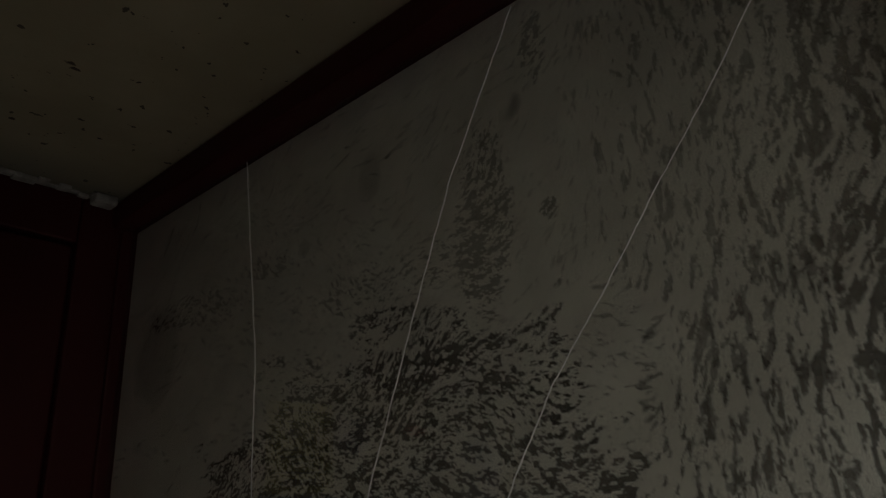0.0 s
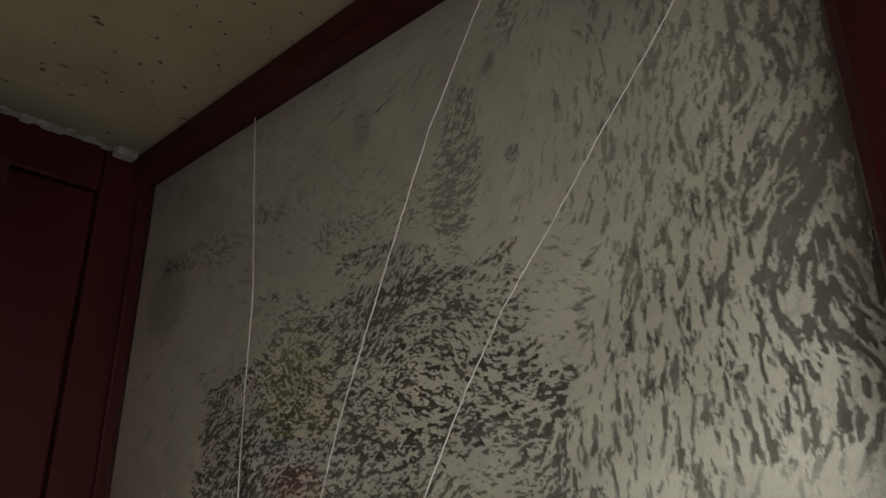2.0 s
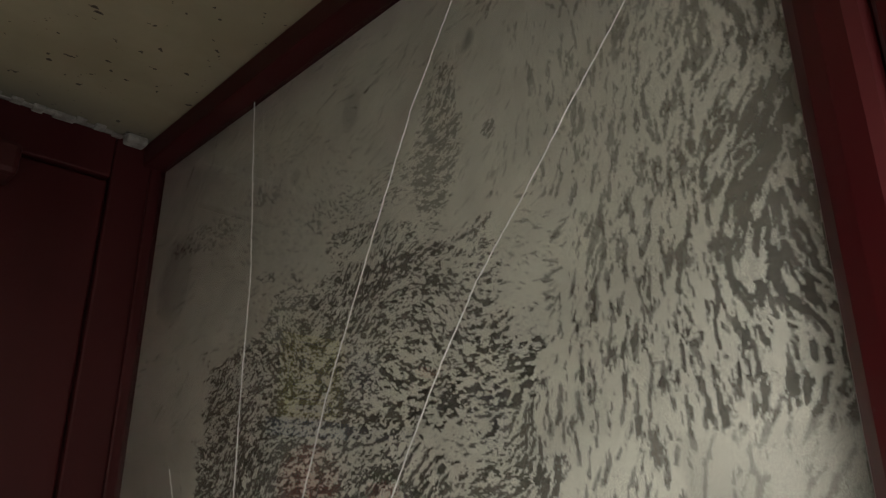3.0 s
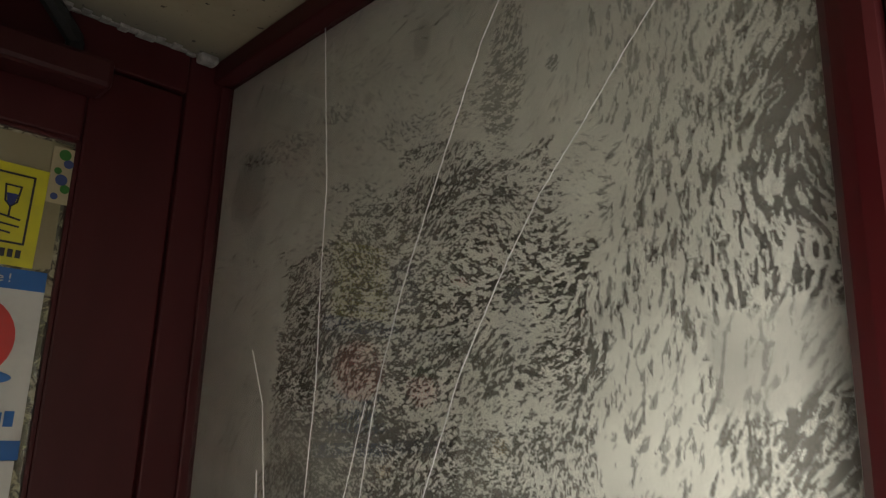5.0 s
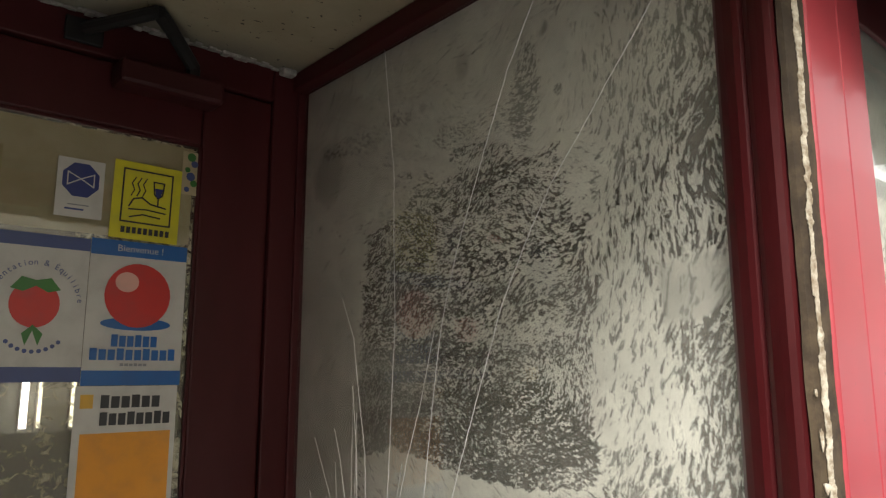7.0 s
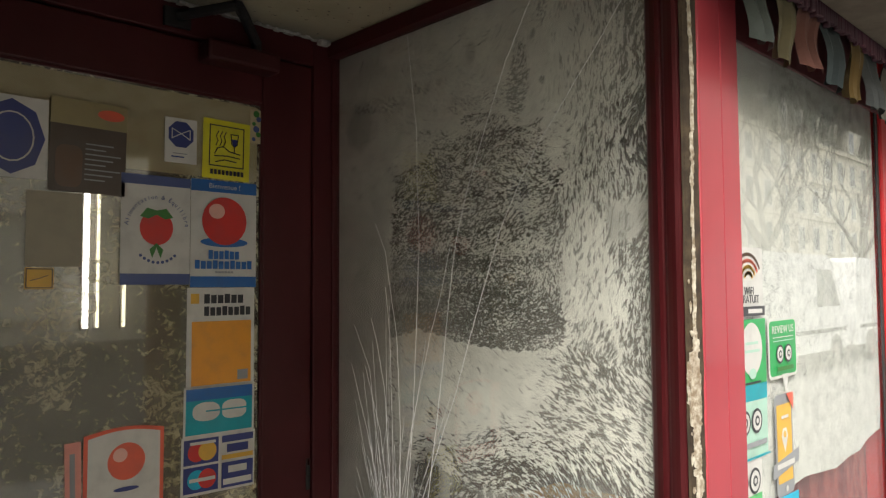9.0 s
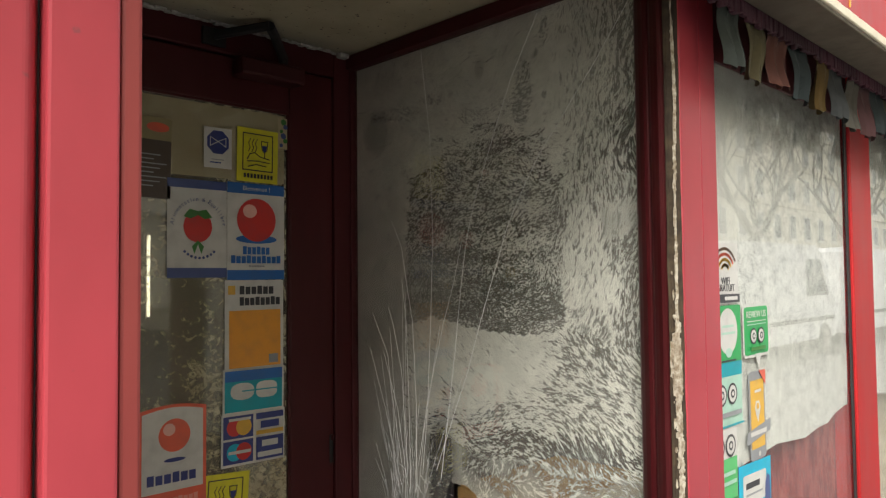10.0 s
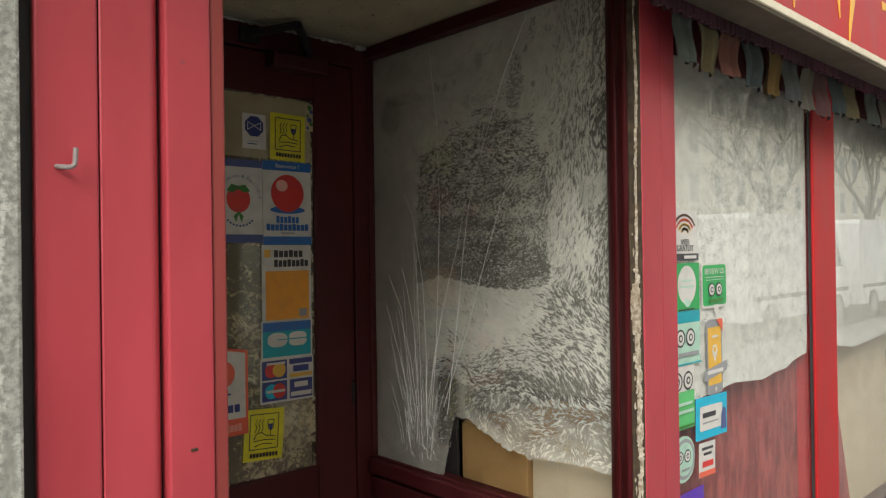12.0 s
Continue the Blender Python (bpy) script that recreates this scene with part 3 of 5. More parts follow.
bare = bare * (1 - pale) + pale * (0.17 + 0.04 * cloud)
tip = ellipse(0.345, 1.735, 0.028, 0.009, 25) + ellipse(0.325, 1.728, 0.03, 0.007, -20)
bare *= 1 - 0.65 * np.clip(tip, 0, 1)
band = below * ease(jy + 0.02 * cloud, 0.235, 0.33) * (1 - ease(jy, 0.73, 0.762)) * ease(Z + 0.02 * cloud + 0.008 * mottle, np.interp(Y[:, 0], (0.25, 0.42, 0.5, 0.62, 0.75), (1.36, 1.3, 1.27, 1.235, 1.2))[:, None] - 0.03, np.interp(Y[:, 0], (0.25, 0.42, 0.5, 0.62, 0.75), (1.36, 1.3, 1.27, 1.235, 1.2))[:, None] + 0.04)
bare = np.where(below > 0.5, 0.42 - 0.1 * ellipse(0.12, 1.32, 0.06, 0.07) + 0.24 * ellipse(0.28, 1.225, 0.2, 0.035) + 0.1 * cloud, bare)
bare = bare * (1 - band) + band * (0.035 + 0.05 * ease(mottle, 0.8, 1.8) + 0.22 * ellipse(0.6, 1.36, 0.025, 0.1, 8) * ease(mottle, -0.2, 0.8))
bare = bare * (1 - ease(jy, 0.745, 0.775) * (1 - ease(Z, 1.74, 1.84)))
mask = 0.72 * ease(dabs, bare - 0.13, bare + 0.13) + 0.28 * ease(0.5 * dabs + 0.5 * short_dabs, bare - 0.2, bare + 0.12)
# scattered dabs in the clean upper part
few = ellipse(0.362, 1.99, 0.026, 0.075, 6) * 0.55 + ellipse(0.65, 2.033, 0.045, 0.012, 10) * 0.38 + ellipse(0.301, 1.98, 0.008, 0.008) * 0.6 + ellipse(0.3, 2.12, 0.012, 0.03) * 0.5
few = few + ellipse(0.8, 2.02, 0.1, 0.02, 5) * 0.25 + ellipse(0.46, 1.97, 0.13, 0.02) * 0.22 + 0.06 * ease(cloud, 0.3, 1.5) * (1 - right)
mask *= 1 - 0.8 * (1 - ease(short_dabs, few - 0.08, few + 0.08)) * (few > 0.02) * above * (1 - gloom)
# thickness of the paint where it holds, and of the smear where it was dragged off
thick = 0.95 - 0.07 * right * (1 - pale) + 0.04 * pale + 0.03 * cloud
thick = thick * above + below * (0.92 + 0.04 * cloud)
left = ease(jy, 0.752, 0.775) * (1 - ease(Z, 1.72, 1.86))
thick -= left * 0.16
thick -= 0.05 * above * ease(jy, 0.62, 0.9)
thin = 0.17 + 0.2 * above * ease(Z, 1.8, 2.02) * (0.3 + 0.7 * ease(Y, 0.1, 0.22)) + 0.07 * above * (1 - sideways) + 0.05 * cloud + 0.16 * fine * ease(Y, 0.45, 0.68)
cover = thin + (thick - thin) * mask
cover = np.where(fine > 0.5, cover - 0.3 * ease(Y, 0.5, 0.72) * (mask - 0.3) * fine, cover)
# smoothed patch, soft blots and single scratches
patch = between(jy, 0.05, 0.158, 0.005) * between(jz, 1.664 + 0.35 * np.clip(0.13 - Y, 0, 1), 1.735, 0.006)
cover = cover * (1 - patch) + patch * (0.7 + 0.06 * mottle - 0.25 * (1 - ease(long_dabs, 0.08, 0.3)))
cover -= 0.45 * ellipse(0.329, 2.077, 0.013, 0.012) * ease(speck, -1, 1) + 0.22 * ellipse(0.49, 2.078, 0.014, 0.024) + 0.25 * ellipse(0.587, 2.035, 0.01, 0.009) + 0.25 * ellipse(0.87, 1.98, 0.05, 0.06)
for path_, wide_ in ((((0.552, 2.1), (0.516, 2.114)), 0.0016), (((0.524, 2.122), (0.507, 2.118)), 0.0014), (((0.467, 2.088), (0.444, 2.096)), 0.0022), (((0.29, 1.896), (0.294, 1.922)), 0.0015), (((0.3, 1.924), (0.307, 1.907), (0.331, 1.896), (0.36, 1.893)), 0.002), (((0.304, 1.922), (0.313, 1.9)), 0.0014)):
    for (ya, za), (yb, zb) in zip(path_, path_[1:]):
        f = np.clip(((Y - ya) * (yb - ya) + (Z - za) * (zb - za)) / ((yb - ya) ** 2 + (zb - za) ** 2), 0, 1)
        off = np.hypot(Y - ya - f * (yb - ya), Z - za - f * (zb - za))
        cover *= 1 - 0.7 * (1 - ease(off, wide_ * 0.3, wide_ * 1.3)) * ease(speck + 0.5 * mottle, -1.3, 0.2)
# the foot of the pane: thin wrinkled smears and the shattered, scraped corner
foot = 1 - ease(Z + 0.006 * cloud, 1.178, 1.198)
wrinkle = strokes(radians(150) + 0.7 * blotch(0.03), 0.008, 0.0011)
smear = 0.3 + 0.5 * ease(wrinkle, 0.62, 0.95) + 0.28 * (1 - ease(Z - np.interp(Y[:, 0], (0.07, 0.34, 0.55), (1.04, 1.035, 1.1))[:, None], 0.0, 0.05)) + 0.06 * mottle
cover = cover * (1 - foot) + foot * np.where(Y < 0.56, smear, 0.55 + 0.06 * cloud)
scraped = ellipse(0.64, 1.13, 0.05, 0.12, 8)
cover *= 1 - scraped * (0.65 - 0.5 * ease(strokes(radians(8) + 0.3 * cloud, 0.009, 0.001, 0.15), 0.7, 0.95))
corner = ease(Y, 0.66, 0.7) * (1 - ease(Z, 1.1, 1.35))
cover = cover * (1 - corner) + corner * (0.6 + 0.2 * ease(finest, 0.6, 1.0) + 0.05 * cloud)
cover = np.clip(cover, 0.0, 0.97)
hem = np.interp(Y[:, 0], (0.0665, 0.21, 0.338, 0.395, 0.496, 0.55, 0.6, 0.607, 0.65, 0.66), (1.043, 1.045, 1.034, 1.04, 1.073, 1.1, 1.1, 1.086, 0.921, 0.915))[:, None] + 0.003 * speck
edge_y = 0.0675 + 0.0025 * np.abs(blotch(0.008)[0])[None, :]
keep = (Z > hem) & (Y > edge_y) & (Z < 2.17)
cell = keep[:-1, :-1] & keep[1:, :-1] & keep[1:, 1:] & keep[:-1, 1:]
number = np.arange(ny * nz).reshape(ny, nz)
quads = np.stack([number[:-1, :-1][cell], number[1:, :-1][cell], number[1:, 1:][cell], number[:-1, 1:][cell]], axis=1)
sheet = bpy.data.meshes.new("whiting")
sheet.vertices.add(ny * nz)
sheet.vertices.foreach_set("co", np.stack([np.full(Y.size, 0.0068), Y.ravel(), Z.ravel()], axis=1).ravel())
sheet.loops.add(quads.size)
sheet.loops.foreach_set("vertex_index", quads.ravel())
sheet.polygons.add(len(quads))
sheet.polygons.foreach_set("loop_start", np.arange(0, quads.size, 4))
sheet.update(calc_edges=True)
sheet.attributes.new("cover", "FLOAT", "POINT").data.foreach_set("value", cover.ravel().astype(np.float32))
sheet.materials.append(WASH_SIDE)
whiting = new("whiting", sheet)
whiting.parent = side
tagged(whiting, "brushed white paint with bare strokes")

# cracks that fan up from the broken foot of the pane
HUB = (0.755, 0.95)


def crack(points, wide, material=CRACK):
    curve, n = [], 14
    for (a, b), (c, d) in zip(points, points[1:]):
        for i in range(n):
            f = i / n
            curve.append((a + (c - a) * f + rng.uniform(-0.0006, 0.0006), b + (d - b) * f))
    curve.append(points[-1])
    bm = bmesh.new()
    m = len(curve)
    rows = []
    for i, (a, b) in enumerate(curve):
        w = wide * (0.45 + 0.75 * abs(math.sin(i * 0.9 + a * 40))) * (1 - 0.5 * i / m)
        rows.append([bm.verts.new((x, a + s * w / 2, b)) for x, s in ((-0.0002, -1), (-0.0014, 0), (-0.0002, 1))])
    for r0, r1 in zip(rows, rows[1:]):
        bm.faces.new((r0[0], r0[1], r1[1], r1[0])), bm.faces.new((r0[1], r0[2], r1[2], r1[1]))
        bm.faces.new((r0[0], r1[0], r1[2], r0[2]))
    part("crack", bm, material, side, "bright crack line in the glass")


crack([(0.69, 1.1), (0.669, 1.274), (0.656, 1.48), (0.645, 1.694), (0.651, 1.832), (0.652, 1.933), (0.684, 2.168)], 0.0011)
crack([(0.625, 1.1), (0.593, 1.286), (0.572, 1.413), (0.556, 1.529), (0.541, 1.623), (0.527, 1.69), (0.496, 1.786), (0.44, 1.915), (0.388, 2.03), (0.31, 2.16)], 0.0016)
crack([(0.705, 1.12), (0.672, 1.273), (0.642, 1.377), (0.609, 1.483), (0.578, 1.565), (0.547, 1.671)], 0.0009)
crack([(0.64, 1.12), (0.566, 1.291), (0.536, 1.355), (0.495, 1.469), (0.466, 1.545), (0.404, 1.7), (0.354, 1.787), (0.31, 1.853), (0.263, 1.906), (0.224, 1.954), (0.171, 2.015), (0.09, 2.12)], 0.0016)
crack([(0.716, 1.05), (0.711, 1.267), (0.723, 1.477), (0.744, 1.571), (0.763, 1.668), (0.801, 1.737)], 0.0014)
crack([(0.735, 1.05), (0.739, 1.262), (0.747, 1.475), (0.763, 1.586)], 0.0014)
crack([(0.745, 1.1), (0.767, 1.348), (0.795, 1.457), (0.817, 1.512)], 0.0013)
crack([(0.76, 1.08), (0.799, 1.252), (0.822, 1.39), (0.882, 1.493)], 0.0009)
crack([(0.77, 1.06), (0.832, 1.246), (0.894, 1.4)], 0.0009)
crack([(0.75, 1.08), (0.784, 1.254), (0.839, 1.397)], 0.0012)
for top in ((0.762, 1.558), (0.749, 1.542), (0.812, 1.456), (0.848, 1.381), (0.817, 1.356), (0.878, 1.312), (0.854, 1.214), (0.875, 1.109), (0.831, 1.271), (0.624, 1.47), (0.697, 1.295), (0.545, 1.363)):
    lean = top[0] - HUB[0]
    y0 = HUB[0] + lean * 0.25 + rng.uniform(-0.01, 0.01)
    crack([(y0, HUB[1] + rng.uniform(0.0, 0.08)), (HUB[0] + lean * 0.55, HUB[1] + (top[1] - HUB[1]) * 0.5), top], rng.uniform(0.0008, 0.0014), HAIR)
for i in range(22):
    spread = rng.uniform(-0.16, 0.24)
    y0, z0 = HUB[0] + rng.uniform(-0.05, 0.05) + spread * 0.12, HUB[1] + rng.uniform(0.0, 0.12)
    rise = rng.uniform(0.08, 0.26) * (1.1 - abs(spread) * 2)
    crack([(y0, z0), (y0 + spread * rise * 0.7, z0 + rise * 0.55), (y0 + spread * rise * 1.7, z0 + rise)], rng.uniform(0.0005, 0.001), HAIR)
for i in range(60):
    y0, z0 = HUB[0] + rng.gauss(-0.05, 0.05), HUB[1] + abs(rng.gauss(0.03, 0.09))
    crack([(y0, z0), (y0 + rng.uniform(-0.03, 0.03), z0 + rng.uniform(-0.015, 0.03))], rng.uniform(0.0005, 0.001), HAIR)

# ---- the door at the back of the recess ----
GX0, GX1, GZ0, GZ1 = -0.85, -0.203, 0.925, 2.022
case = group_of("door_frame", "dark maroon timber door frame", "door frame", kind="structure")
part("jamb", box(-0.066, 0.058, D - 0.006, D + 0.07, 0, H - 0.002, 0.003), MAROON, case)
part("jamb", box(W - 0.003, W + 0.03, D - 0.006, D + 0.07, 0, H - 0.002, 0.003), MAROON, case)
part("head", box(W + 0.031, -0.067, D - 0.006, D + 0.07, 2.14, H - 0.002, 0.003), MAROON, case)
door = group_of("door_1", "closed dark maroon glazed door covered in stickers", "door", kind="structure")
part("stile", box(GX1, -0.068, D, D + 0.045, 0.01, 2.137, 0.004), MAROON, door)
part("stile", box(W + 0.033, GX0, D, D + 0.045, 0.01, 2.137, 0.004), MAROON, door)
part("top_rail", box(GX0 + 0.001, GX1 - 0.001, D + 0.001, D + 0.044, GZ1, 2.136, 0.004), MAROON, door)
part("bottom_rail", box(GX0 + 0.001, GX1 - 0.001, D + 0.001, D + 0.044, 0.01, GZ0, 0.004), MAROON, door)
part("kick_panel", box(GX0 + 0.08, GX1 - 0.08, D - 0.008, D + 0.0005, 0.2, 0.78, 0.006), MAROON, door)
for x0, x1, z0, z1 in ((GX0, GX0 + 0.006, GZ0, GZ1), (GX1 - 0.006, GX1, GZ0, GZ1), (GX0, GX1, GZ0, GZ0 + 0.006), (GX0, GX1, GZ1 - 0.006, GZ1)):
    part("glazing_bead", box(x0, x1, D + 0.0015, D + 0.012, z0, z1, 0.001), MAROON, door)
pane = part("pane", box(GX0 + 0.002, GX1 - 0.002, D + 0.004, D + 0.009, GZ0 + 0.002, GZ1 - 0.002), GLASS, door, "grubby glass pane")
pane.visible_shadow = False
part("whiting", plate(rect(GX0 + 0.006, GX1 - 0.006, GZ0 + 0.006, GZ1 - 0.006), D + 0.0098, 0.0002), WASH_DOOR, door, "patchy white smears")
part("paper_strip", plate(rect(GX0 + 0.008, GX1 - 0.012, 1.835, GZ1 - 0.01), D + 0.0092, 0.0004), PAPER, door, "yellowed paper strip")
part("lock_plate", box(-0.082, -0.07, D - 0.003, D + 0.002, 1.095, 1.17, 0.002), BLACK, door, "narrow black lock plate")
part("keyhole", box(-0.079, -0.074, D - 0.012, D - 0.002, 1.155, 1.17, 0.002), CLOSER, door, "worn metal latch")

closer = group_of("door_closer", "maroon painted door closer with dark folding arm", "door closer")
part("body", box(-0.37, -0.19, D - 0.058, D + 0.0008, 2.085, 2.13, 0.008), CLOSER, closer)
part("spindle", tube([(-0.24, D - 0.03, 2.128), (-0.24, D - 0.03, 2.15)], 0.012, 12), BLACK, closer)
part("arm", tube([(-0.24, D - 0.03, 2.152), (-0.31, D - 0.1, 2.18), (-0.34, D - 0.13, 2.186)], 0.0125, 8), BLACK, closer)
part("forearm", tube([(-0.34, D - 0.13, 2.1865), (-0.42, D - 0.018, 2.174)], 0.0115, 8), BLACK, closer)
part("bracket", box(-0.45, -0.39, D - 0.016, D - 0.0062, 2.15, 2.192, 0.002), BLACK, closer)

rag = bmesh.new()
for i in range(70):
    x0 = W + (0.0 - W - 0.05) * i / 70
    drop = rng.uniform(0.002, 0.0065)
    box(x0, x0 + 0.0145, D - 0.0125 - rng.uniform(0.0, 0.014), D - 0.0062, H - 0.001 - drop, H - 0.0004, 0.0015, rag)
box(-0.06, -0.03, D - 0.03, D - 0.0062, H - 0.014, H - 0.0004, 0.004, rag)
thing("plaster_edge", rag, PLASTER, "crumbling white plaster along the ceiling edge", "plaster", kind="stuff")

# ---- the front window and its posts ----
fw = group_of("window_front", "wide shop window smeared with white paint", "window", kind="structure")
g = part("pane", box(0.1545, 0.963, 0.0, 0.006, 0.45, 2.24), GLASS, fw, "reflecting glass")
g.visible_shadow = False
pts = [(0.157, 1.195), (0.27, 1.192), (0.382, 1.2), (0.46, 1.206), (0.53, 1.2), (0.63, 1.192), (0.72, 1.203), (0.79, 1.204), (0.84, 1.22), (0.9, 1.229), (0.945, 1.233), (0.952, 1.3), (0.957, 2.1), (0.157, 2.1)]
part("whiting", plate(pts, 0.0066, 0.0002), WASH_FRONT, fw, "thin white paint in horizontal streaks")
part("gasket", box(0.952, 0.972, -0.004, -0.0005, 0.45, 2.2, 0.001), DARK_TRIM, fw, "dark rubber gasket")
part("sill", box(0.1545, 0.97, -0.03, 0.06, 0.4, 0.45, 0.006), RED, fw)
post = group_of("window_post", "bright red painted post between two shop windows", "post", kind="structure")
part("front_board", box(0.9725, 1.052, -0.012, 0.05, 0, H, 0.004), RED_BRIGHT, post)
part("side_board", box(1.054, 1.168, -0.008, 0.05, 0, H, 0.004), RED_BRIGHT, post)
part("transom", box(0.1545, 0.971, -0.008, -0.0008, 2.015, H, 0.002), MAROON, fw)

fw2 = group_of("window_front_far", "farther shop window with cloth behind it", "window", kind="structure")
g = part("pane", box(1.1685, 2.9, 0.0, 0.006, 0.45, 2.24), GLASS, fw2, "reflecting glass")
g.visible_shadow = False
part("whiting", plate([(1.17, 1.235), (1.37, 1.21), (2.2, 1.25), (2.89, 1.22), (2.89, 2.1), (1.17, 2.1)], 0.0066, 0.0002), WASH_FRONT, fw2, "thin white paint")
part("sill", box(1.1685, 2.9, -0.03, 0.06, 0.4, 0.45, 0.006), RED, fw2)
part("post", box(2.9005, 5.0, -0.012, 0.05, 0, H, 0.004), RED_BRIGHT, fw2)
part("apron", box(0.155, 2.9, -0.01, 0.05, 0, 0.3995), RED, fw)
part("transom", box(1.1695, 2.9, -0.008, -0.0008, 2.015, H, 0.002), MAROON, fw2)

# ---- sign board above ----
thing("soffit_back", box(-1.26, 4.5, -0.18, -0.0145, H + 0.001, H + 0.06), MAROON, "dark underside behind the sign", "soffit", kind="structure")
sign = group_of("shop_sign", "red fascia sign with gold letters and cream edge", "sign")
part("panel", box(-1.26, 4.5, -0.2, -0.18, 2.104, 3.1, 0.003), RED_BRIGHT, sign)
lip = bmesh.new()
loops = []
for i in range(481):
    x0 = -1.26 + 0.012 * i
    a, b = 0.0014 * noise.noise((x0 * 30, 0, 2.0)), 0.002 * noise.noise((x0 * 55, 4.0, 0))
    loops.append([lip.verts.new((x0, y, z)) for y, z in ((-0.194, 2.1035), (-0.2085 + a, 2.1035), (-0.209 + a, 2.0865 + b), (-0.207 + a, 2.0845 + b), (-0.194, 2.0845))])
for r0, r1 in zip(loops, loops[1:]):
    for j in range(5):
        lip.faces.new((r0[j], r0[(j + 1) % 5], r1[(j + 1) % 5], r1[j]))
lip.faces.new(loops[0][::-1]), lip.faces.new(loops[-1])
part("lip", lip, CREAM, sign, "chipped cream painted lip")
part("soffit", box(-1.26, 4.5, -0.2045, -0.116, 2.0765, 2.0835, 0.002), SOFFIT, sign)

# gold strokes of the sign's large letters
def swash(points, w0, w1, y):
    bm = bmesh.new()
    n = len(points) - 1
    left, right = [], []
    for i, (a, b) in enumerate(points):
        w = w0 + (w1 - w0) * i / n
        left.append((a - w / 2, b)), right.append((a + w / 2, b))
    return plate(left + right[::-1], y, 0.002, bm)


for x, z, side_ in tuple((x, z - 0.03, q) for x, z, q in ((0.35, 2.149, 1), (0.72, 2.132, 1), (0.65, 2.187, -1), (1.36, 2.14, 1), (1.3, 2.19, -1), (1.9, 2.14, 1))):
    part("letter_stroke", swash([(x, z), (x + 0.008 * side_, z + 0.05), (x + 0.028 * side_, z + 0.12), (x + 0.07 * side_, z + 0.26)], 0.003, 0.045, -0.2022), GOLD, sign, "gold painted stroke")
part("letter_stem", plate([(1.035, 2.142), (1.075, 2.142), (1.066, 2.150), (1.064, 2.260), (1.1, 2.255), (1.1, 2.280), (1.0, 2.280), (1.0, 2.255), (1.046, 2.260), (1.044, 2.150)], -0.2022, 0.002), GOLD, sign, "gold painted letter stem")

# ---- cloth flags on a cord ----
CLOTHS = {}
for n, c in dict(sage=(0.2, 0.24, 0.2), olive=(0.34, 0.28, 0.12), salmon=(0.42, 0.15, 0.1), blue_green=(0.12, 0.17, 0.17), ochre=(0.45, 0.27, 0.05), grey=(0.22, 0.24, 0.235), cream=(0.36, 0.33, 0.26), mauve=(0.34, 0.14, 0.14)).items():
    # the sign's shade is put into the cloth: every colour cut to about a sixth
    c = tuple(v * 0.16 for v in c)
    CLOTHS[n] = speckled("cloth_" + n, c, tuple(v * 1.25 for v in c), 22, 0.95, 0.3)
cord = [(-0.02 + 2.9 * i / 60, -0.1 + 0.004 * math.sin(i * 1.3), 2.078 - 0.008 * math.sin(i * 0.8) ** 2) for i in range(61)]
garland = thing("garland", tube(cord, 0.004, 6), PURPLE, "dark cord strung under the shop sign", "cord")
frill = bmesh.new()
for i in range(330):
    x = -0.25 + 3.2 * i / 330
    box(x, x + 0.0125, -0.1155 + rng.uniform(0.0, 0.004), -0.106 + rng.uniform(0.0, 0.006), 2.058 - rng.uniform(0, 0.012), 2.0995, 0.003, frill)
thing("eaves_trim", frill, PURPLE, "crumpled dark purple trim under the sign", "trim", kind="structure")
order = ["sage", "olive", "salmon", "blue_green", "ochre", "grey", "cream", "mauve", "blue_green", "olive", "sage", "cream", "mauve", "ochre", "grey", "salmon", "sage", "olive"]
starts = [-0.012, 0.074, 0.19, 0.296, 0.425, 0.538, 0.654, 0.744, 0.868, 0.985, 1.19, 1.335, 1.45, 1.58, 1.7, 1.82, 1.94, 2.06]
widths = [0.085, 0.11, 0.098, 0.125, 0.1, 0.108, 0.084, 0.118, 0.12, 0.11, 0.11, 0.085, 0.1, 0.1, 0.1, 0.1, 0.1, 0.1]
words = dict(sage="pale sage", olive="faded olive", salmon="faded salmon", blue_green="dull blue-green", ochre="ochre yellow", grey="pale grey", cream="off-white", mauve="faded mauve")
for i, (n, x, w) in enumerate(zip(order, starts, widths)):
    drop = 2.1 - (1.985, 1.98, 1.985, 1.985, 1.977, 1.98, 1.965, 1.962)[i % 8] + rng.uniform(-0.003, 0.003)
    bm = bmesh.new()
    nu, nv = 9, 10
    ph, squeeze = rng.uniform(0, 6), rng.uniform(0.66, 0.9)
    grid = {}
    for b in range(nv + 1):
        v = b / nv
        wide = w * (1 - (1 - squeeze) * v ** 0.7)
        for a in range(nu + 1):
            u = a / nu - 0.5
            fold = 0.008 * math.sin(u * 11 + ph + v) * (0.3 + v) + 0.006 * math.sin(v * 5 + ph)
            grid[a, b] = (x + w / 2 + u * wide + 0.008 * v * math.sin(ph), -0.1 + fold, 2.07 - v * drop + 0.006 * math.sin(u * 9 + ph) * v)
    for side_ in (0, 1):
        vs = {key: bm.verts.new((p[0], p[1] + 0.0008 * side_, p[2])) for key, p in grid.items()}
        for b in range(nv):
            for a in range(nu):
                q = (vs[a, b], vs[a + 1, b], vs[a + 1, b + 1], vs[a, b + 1])
                bm.faces.new(q if side_ else q[::-1])
        if side_ == 0:
            first = vs
    for a in range(nu):
        bm.faces.new((first[a, nv], vs[a, nv], vs[a + 1, nv], first[a + 1, nv]))
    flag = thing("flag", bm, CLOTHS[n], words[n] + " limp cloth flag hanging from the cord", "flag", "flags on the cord")


